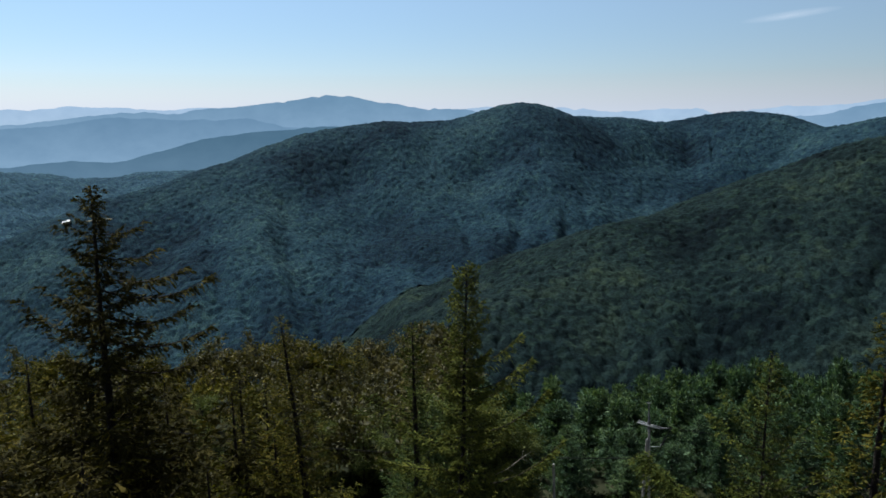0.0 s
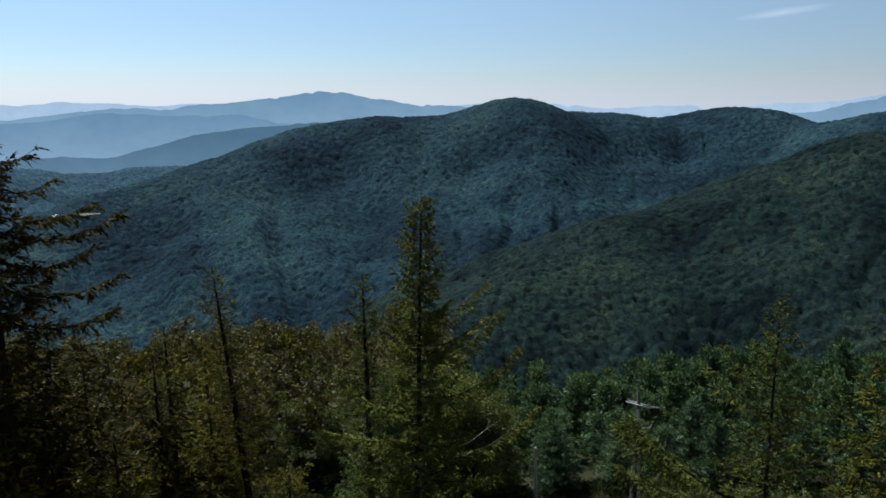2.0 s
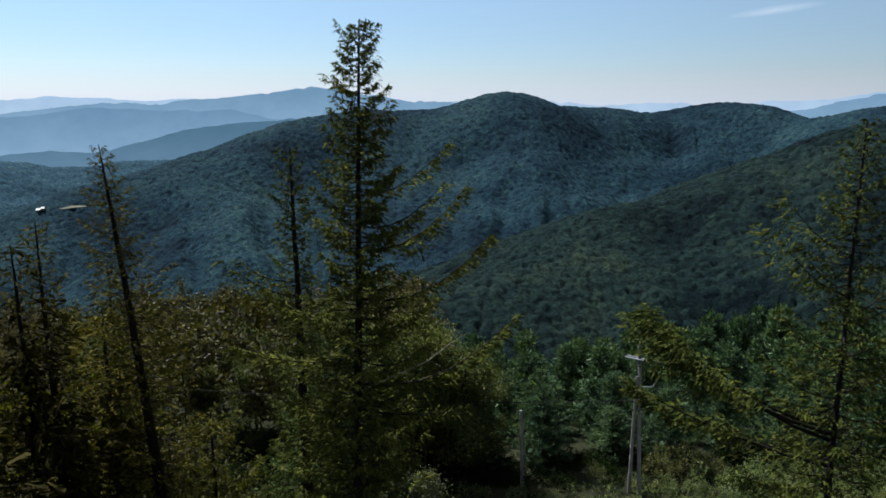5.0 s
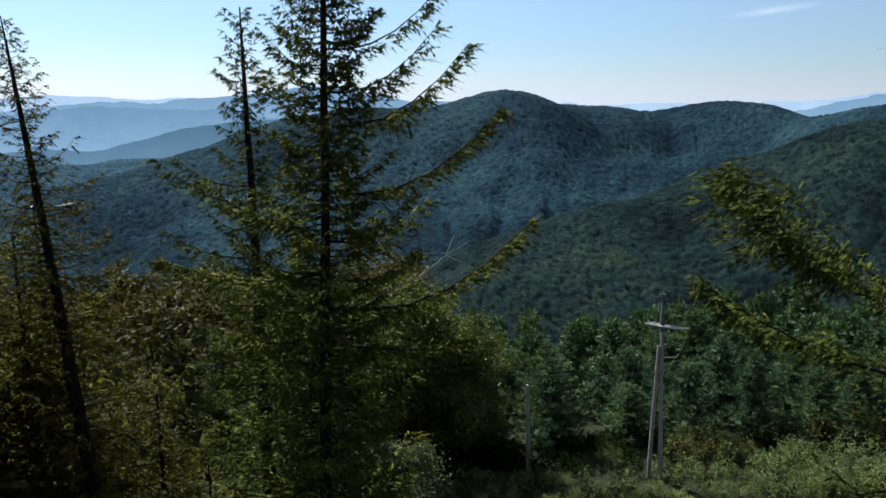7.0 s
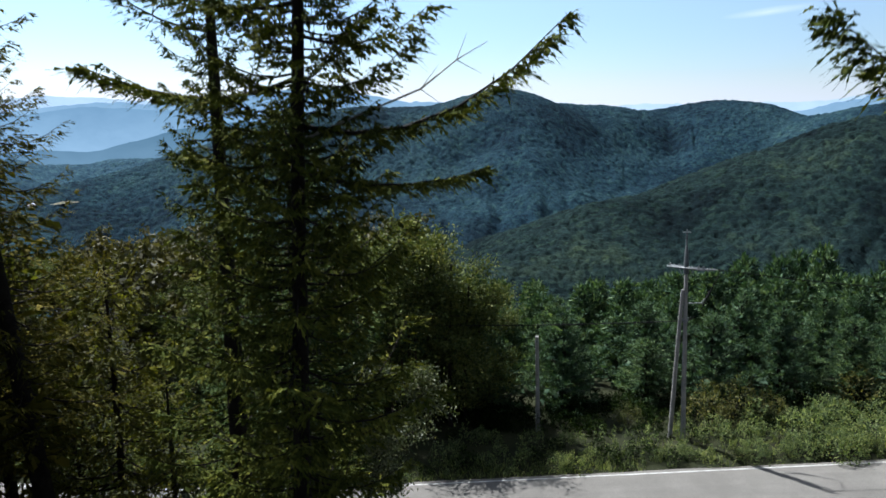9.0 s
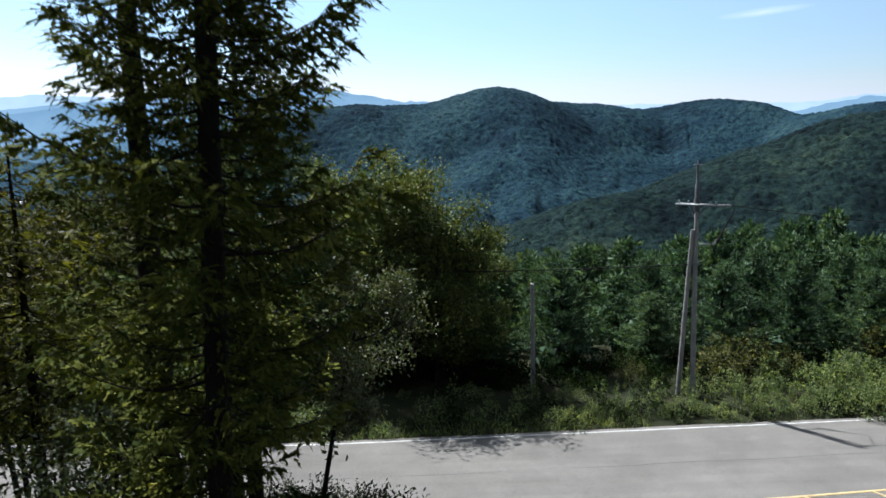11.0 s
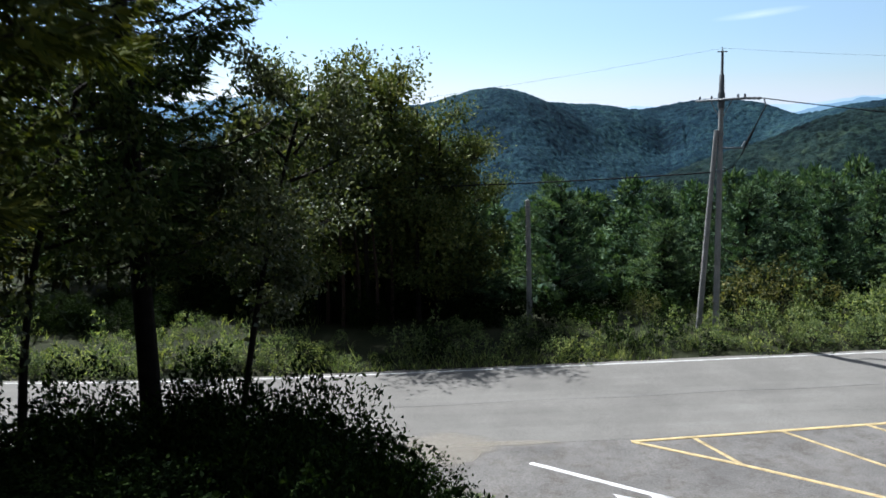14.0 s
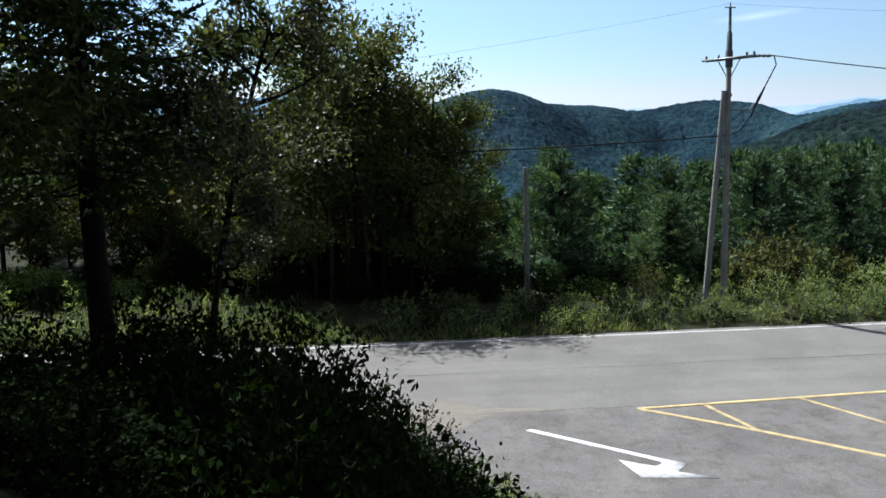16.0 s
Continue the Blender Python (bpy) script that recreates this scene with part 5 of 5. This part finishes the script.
# ---- shrubs and weeds ----
def bush_parts(seed, H, R, leaf, clumps, per, core=60):
    """A bush: thin stems that fan out to clumps of leaves, and larger leaves added within to block light."""
    rng = np.random.RandomState(seed)
    wood, crown = Pile(), Pile()
    a, e = rng.uniform(0, 6.28, clumps), np.arcsin(rng.uniform(0.02, 1.0, clumps))
    out = np.column_stack([np.cos(a) * np.cos(e), np.sin(a) * np.cos(e), np.sin(e)])
    reach = rng.uniform(0.72, 1.03, clumps)[:, None]
    c = out * reach * np.array([R, R, H])
    for k in range(0, clumps, 3):
        tube(wood, [(0, 0, -0.1), c[k] * np.array([0.35, 0.35, 0.55]), c[k]], [0.014, 0.009, 0.004], 3, False)
    p = np.repeat(c, per, 0)
    p = p + rng.normal(0, 0.085 * R, p.shape)
    way = np.repeat(out, per, 0) * 0.7 + rng.normal(0, 0.75, p.shape)
    leaves(crown, p, way, leaf * rng.uniform(0.6, 1.3, len(p)), leaf * rng.uniform(0.4, 0.62, len(p)), rng, 0.2, 0.12)
    q = rng.normal(0, 0.34, (core, 3)) * np.array([R, R, 0]) + np.column_stack([np.zeros(core), np.zeros(core), rng.uniform(0.05, 0.72, core) * H])
    leaves(crown, q, rng.normal(0, 1, q.shape), 1.7 * leaf, 1.2 * leaf, rng, 0.2)
    return wood, crown


def shrub_proto(seed, mat, label, group, H=1.3, R=1.1, leaf=0.1, clumps=45, per=16, core=60):
    wood, crown = bush_parts(seed, H, R, leaf, clumps, per, core)
    ob = holder("shrub", label, "shrub", pose(-200, -200, 0), group)
    part("stem", wood.mesh("wood", BARK, True), ob)
    part("foliage", crown.mesh("leaves", mat), ob)
    return ob


def heaped(pile, proto, m):
    """Add a bush's leaves, placed by m, to a mass of scrub."""
    me = next(o for o in proto.children if o.name.startswith("foliage")).data
    v = np.empty(len(me.vertices) * 3)
    me.vertices.foreach_get("co", v)
    q = np.empty(len(me.loops), dtype=np.int32)
    me.loops.foreach_get("vertex_index", q)
    m = np.array(m)
    pile.add(v.reshape(-1, 3) @ m[:3, :3].T + m[:3, 3], q.reshape(-1, 4))


rng = np.random.RandomState(99)
bank = [shrub_proto(s, SHRUB, "dense leafy shrub on the bank, tree shade put into its leaf colour", "shrubs on the bank", H=2.6, R=1.4, leaf=0.095, clumps=120, per=30, core=900) for s in (801, 802, 803)]
low = [shrub_proto(s, SHRUB, "low bush on the road verge, leaf colour darkened for shade", "bushes on the verge", H=1.1, R=0.9, leaf=0.11, clumps=34, per=14, core=40) for s in (805, 806)]
verge = [shrub_proto(s, WEED, "bright green bushy weeds on the road verge", "bushes on the verge", H=1.0, R=0.8, leaf=0.08, clumps=40, per=18, core=30) for s in (811, 812, 813)]
tall = [shrub_proto(s, WEED, "tall upright yellow-green weeds on the verge", "tall weeds on the verge", H=1.5, R=0.38, leaf=0.09, clumps=24, per=14, core=16) for s in (821, 822)]
brown = [shrub_proto(s, DRY, "brownish sprawling shrub behind the verge", "brown shrubs behind the verge", H=2.6, R=1.5, leaf=0.13, clumps=80, per=16, core=70) for s in (831, 832)]
scrub, dark_scrub = Pile(), Pile()
n = 0
for x, y, k in [(20.6, 64.4, 1.1), (22.4, 65.0, 1.25), (24.6, 64.8, 0.8), (31.5, 66.4, 1.2), (15.8, 65.0, 0.6)]:
    copy_thing(brown[n % 2], stand(x, y, rng.uniform(0, 360)) @ Matrix.Diagonal((k, k, k, 1)))
    n += 1
for y0 in np.arange(38.5, 52, 1.75):
    for x0 in np.arange(-10.5, 9, 1.75):
        x, y = x0 + rng.uniform(-0.6, 0.6), y0 + rng.uniform(-0.6, 0.6)
        edge = float(np.interp(y, [36, 42, 45, 47, 49, 51, 53], [6.5, 6.4, 5.4, 4.3, 3.1, 2.0, 0.7]))
        if x < -2.5 and y > 42 or x > edge or y > 50.0 + 0.6 * min(0, road_bend(x)):
            continue
        cover = np.interp(y, [38, 43, 46, 49.5], [6.3, 5.4, 3.8, 2.2]) - np.interp(x, [1, 3, 4, 5, 6, 7], [0, 0.5, 1.0, 2.0, 3.2, 4.4])
        k = max(0.28, (cover - float(ground_z(x, y))) / 2.6) * rng.uniform(0.95, 1.18)
        copy_thing(bank[n % 3], stand(x, y, rng.uniform(0, 360)) @ Matrix.Diagonal((0.6 + 0.4 * k, 0.6 + 0.4 * k, k, 1)))
        n += 1
for x, y, k in [(-3.9, 43.6, 1.6), (-2.9, 44.6, 1.5), (-5.2, 44.8, 1.6), (-4.3, 46.2, 1.4), (-6.4, 46.6, 1.5), (-7.6, 48.4, 1.3)]:
    copy_thing(verge[n % 3], stand(x, y, rng.uniform(0, 360)) @ Matrix.Diagonal((k, k, k, 1)))
    n += 1
for q in range(52):
    x, y = (rng.uniform(-16, 7.5), rng.uniform(64.5, 70)) if q < 30 else (rng.uniform(-12, 7), rng.uniform(69, 74))
    k = rng.uniform(0.6, 1.1) if q < 30 else rng.uniform(1.1, 1.7)
    copy_thing(bank[n % 3], stand(x, y, rng.uniform(0, 360)) @ Matrix.Diagonal((k, k, k * 0.8, 1)))
    n += 1
for x, y, k, src in [(6.35, 47.1, 0.7, 1), (6.0, 47.7, 0.55, 0), (6.9, 46.5, 0.6, 1), (7.4, 46.0, 0.5, 0), (5.6, 48.2, 0.5, 0), (7.0, 45.7, 0.7, 0), (6.6, 46.0, 0.8, 0), (7.8, 45.4, 0.5, 1)]:
    copy_thing((verge, tall)[src][n % 2], stand(x, y, rng.uniform(0, 360)) @ Matrix.Diagonal((k, k, k, 1)))
    n += 1
for q in range(96):
    x = rng.uniform(5, 42) if q < 70 else rng.uniform(4, 17)
    y = (rng.uniform(62.6, 68.5) if q < 70 else rng.uniform(65, 69.5)) + 0.045 * x
    k = rng.uniform(0.8, 1.5)
    copy_thing(low[n % 2], stand(x, y, rng.uniform(0, 360)) @ Matrix.Diagonal((k, k, k * rng.uniform(0.7, 1.2), 1)))
    n += 1
for x0 in np.arange(-20, 42, 1.2):
    for q in range(5 if x0 > 4 else 3):
        x = x0 + rng.uniform(-0.5, 0.5)
        depth = rng.uniform(0.3, 1.5) if q < 2 else rng.uniform(1.6, 6.0)
        y = float(far_edge(x)) + depth + (0.35 if q < 2 else 0)
        k = rng.uniform(0.5, 1.45) + 0.12 * max(0, depth - 2) * (x > 18) + (0.25 if x > 24 else 0)
        if -2 < x < 20:
            k *= 0.8
        src = (tall if rng.rand() < 0.3 else low if rng.rand() < (0.35 if 2 < x < 20 else 0.12) else verge)[n % 2]
        m = stand(x, y, rng.uniform(0, 360)) @ Matrix.Diagonal((k, k, k * rng.uniform(0.8, 1.25), 1))
        if q < 2:
            copy_thing(src, m)
        else:
            heaped(dark_scrub if src in low else scrub, src, m)
        n += 1
tagged(new("verge_scrub", scrub.mesh("verge_scrub", WEED)), "dense green weeds and saplings behind the verge", "scrub", kind="stuff")
tagged(new("shaded_scrub", dark_scrub.mesh("shaded_scrub", SHRUB)), "scrub under the roadside trees, shade put into its leaf colour", "scrub", kind="stuff")
for proto in bank + low + verge + tall + brown:
    for o in list(proto.children_recursive) + [proto]:
        bpy.data.objects.remove(o)

rng = np.random.RandomState(111)
pile = Pile()
for k in range(1500):
    x = rng.uniform(-30, 46)
    y = float(far_edge(x)) + 0.35 + abs(rng.normal(0, 1.0)) + (rng.uniform(0, 8) if x < 0 or x > 15 else 0)
    z = float(ground_z(x, y))
    h = rng.uniform(0.15, 0.55) * (1.5 if rng.rand() < 0.15 else 1)
    nb = 7
    at = np.array([x, y, z]) + rng.normal(0, 0.06, (nb, 3)) * np.array([1, 1, 0])
    leaves(pile, at, rng.normal(0, 0.35, (nb, 3)) + np.array([0, 0, 1]), h * rng.uniform(0.6, 1.2, nb), 0.03, rng, 0.2, 0.12)
tagged(new("verge_grass", pile.mesh("verge_grass", WEED)), "rough grass and tall weeds along the road verge", "grass", kind="stuff")


# ---- poles and cables ----
def box(pile, c, size, m=None):
    sx, sy, sz = (s / 2 for s in size)
    v = np.array([(x, y, z) for x in (-sx, sx) for y in (-sy, sy) for z in (-sz, sz)])
    if m is not None:
        v = np.array([m @ Vector(p) for p in v])
    pile.add(v + np.array(c), [[0, 1, 3, 2], [4, 6, 7, 5], [0, 4, 5, 1], [2, 3, 7, 6], [0, 2, 6, 4], [1, 5, 7, 3]])


def one(parent, name, mat, build, label="", smooth=True):
    p = Pile()
    build(p)
    return part(name, p.mesh(name, mat, smooth), parent, label)


PX, PY = 18.42, 62.5
pz = float(ground_z(PX, PY))
pole = holder("utility_pole", "grey concrete utility pole with steel crossarm and leaning stay pole", "utility pole", pose(PX, PY, pz))
up = lambda z: (-0.037 * (z - 0.5), 0.0, z - pz)
one(pole, "shaft", CONCRETE, lambda p: tube(p, [up(z) for z in (pz - 0.3, 3, 6, 9, 10.9)], [0.15, 0.138, 0.125, 0.11, 0.1], 14))
one(pole, "extension", DARK_STEEL, lambda p: tube(p, [up(z) for z in (10.3, 10.9, 11.0, 11.7, 11.75, 12.7)], [0.15, 0.15, 0.12, 0.1, 0.065, 0.05], 10), "tapered dark steel pole extension")
one(pole, "top_bracket", STEEL, lambda p: (tube(p, [np.array(up(12.7)) + (-0.22, 0, 0), np.array(up(12.7)) + (0.22, 0, 0)], [0.03, 0.03], 6), tube(p, [np.array(up(12.65)) + (0, 0, 0), np.array(up(12.9))], [0.03, 0.02], 6)))
askew = Matrix.Rotation(radians(-48), 4, "Z") @ Matrix.Rotation(radians(-2.5), 4, "Y")
arm = lambda dx, dy=0.0, dz=0.0: np.array(up(10.65)) + np.array(askew @ Vector((dx, dy, dz)))
for sgn in (-1, 1):
    one(pole, "crossarm", STEEL, lambda p: box(p, arm(0.05, 0.17 * sgn), (2.3, 0.09, 0.09), askew), "galvanised steel crossarm", False)
for sgn in (-1, 1):
    one(pole, "arm_brace", STEEL, lambda p: tube(p, [np.array(up(9.75)), arm(sgn * 0.5)], [0.022, 0.022], 5))
for dx in (-1.0, -0.45, 0.75, 1.05):
    one(pole, "insulator", PORCELAIN, lambda p: tube(p, [arm(dx, 0, 0.04), arm(dx, 0, 0.12), arm(dx, 0, 0.2)], [0.035, 0.06, 0.03], 8))
one(pole, "tension_insulator", PORCELAIN, lambda p: tube(p, [arm(1.15) + (0.1 * k, 0, 0.0) for k in range(8)], [0.03, 0.075, 0.04, 0.075, 0.04, 0.075, 0.04, 0.02], 8))
one(pole, "service_arm", STEEL, lambda p: (box(p, np.array(up(8.55)) + (0.5, 0, 0), (1.0, 0.06, 0.06)), tube(p, [np.array(up(8.55)) + (0.95, 0, 0), np.array(up(8.6)) + (1.1, 0, 0.25)], [0.04, 0.03], 6)), "short galvanised bracket", False)
one(pole, "clamp_band", STEEL, lambda p: tube(p, [up(7.45), up(7.6)], [0.165, 0.165], 12))
one(pole, "clamp_band", STEEL, lambda p: tube(p, [up(9.1), up(9.22)], [0.15, 0.15], 12))
one(pole, "climbing_step", STEEL, lambda p: [tube(p, [up(z), np.array(up(z)) + (0.3 * (1 if k % 2 else -1), 0, 0)], [0.012, 0.012], 4) for k, z in enumerate((6.2, 6.7, 7.2, 7.7, 8.2, 8.9))])
one(pole, "stay_pole", CONCRETE, lambda p: tube(p, [(-0.62, 0.45, -0.2), (-0.58, 0.22, 4.5), (-0.52, -0.02, 9.35 - pz)], [0.14, 0.122, 0.1], 12), "leaning pale concrete stay pole")
one(pole, "jumper_cable", CABLE, lambda p: tube(p, [arm(1.15) + (0.72, 0, 0), np.array(up(10.4)) + (2.0, 0, 0), np.array(up(9.8)) + (1.7, 0, 0), np.array(up(9.0)) + (1.3, 0, 0), np.array(up(8.3)) + (1.0, 0, 0), np.array(up(7.7)) + (0.55, 0, 0), np.array(up(7.5)) + (0.1, 0, 0)], [0.025] * 7, 6), "black looped jumper cable")
one(pole, "cable_joint", CABLE, lambda p: tube(p, [np.array(up(9.5)) + (1.55, 0, 0), np.array(up(9.0)) + (1.3, 0, 0), np.array(up(8.45)) + (1.05, 0, 0)], [0.03, 0.07, 0.03], 8))

post_z = float(ground_z(10.0, 64.3))
post = holder("concrete_post", "slender weathered concrete post among the trees", "post", pose(10.05, 64.3, post_z))
one(post, "shaft", CONCRETE, lambda p: tube(p, [(0, 0, -0.3), (-0.1, 0, 3), (-0.2, 0, 6.1 - post_z)], [0.14, 0.125, 0.11], 10))
one(post, "cap_band", STEEL, lambda p: tube(p, [(-0.19, 0, 5.75 - post_z), (-0.195, 0, 5.85 - post_z)], [0.12, 0.12], 10))


def cable(a, c, sag, r, label):
    s = np.linspace(0, 1, 40)
    a, c = np.array(a, float), np.array(c, float)
    pts = a + s[:, None] * (c - a) - np.column_stack([0 * s, 0 * s, 4 * sag * s * (1 - s)])
    p = Pile()
    tube(p, pts, [r] * 40, 5)
    tagged(new("overhead_cable", p.mesh("overhead_cable", CABLE, True)), label, "cable", "cables on the utility pole")


T = np.array([PX, PY, pz])
cable(T + up(12.85), (-34, 66, 8.2), 1.2, 0.004, "thin overhead wire hung from the pole top")
cable(T + up(12.85), (64, 60, 14.5), 1.2, 0.004, "thin overhead wire hung from the pole top")
cable(np.array([PX, PY, pz]) + arm(1.15) + (0.72, 0, 0), (62, 58.9, 10.6), 1.4, 0.022, "black overhead power cable on the crossarm")
cable(T + up(7.5), (-30, 70, 7.6), 1.0, 0.03, "thick black bundled cable clamped to the pole")
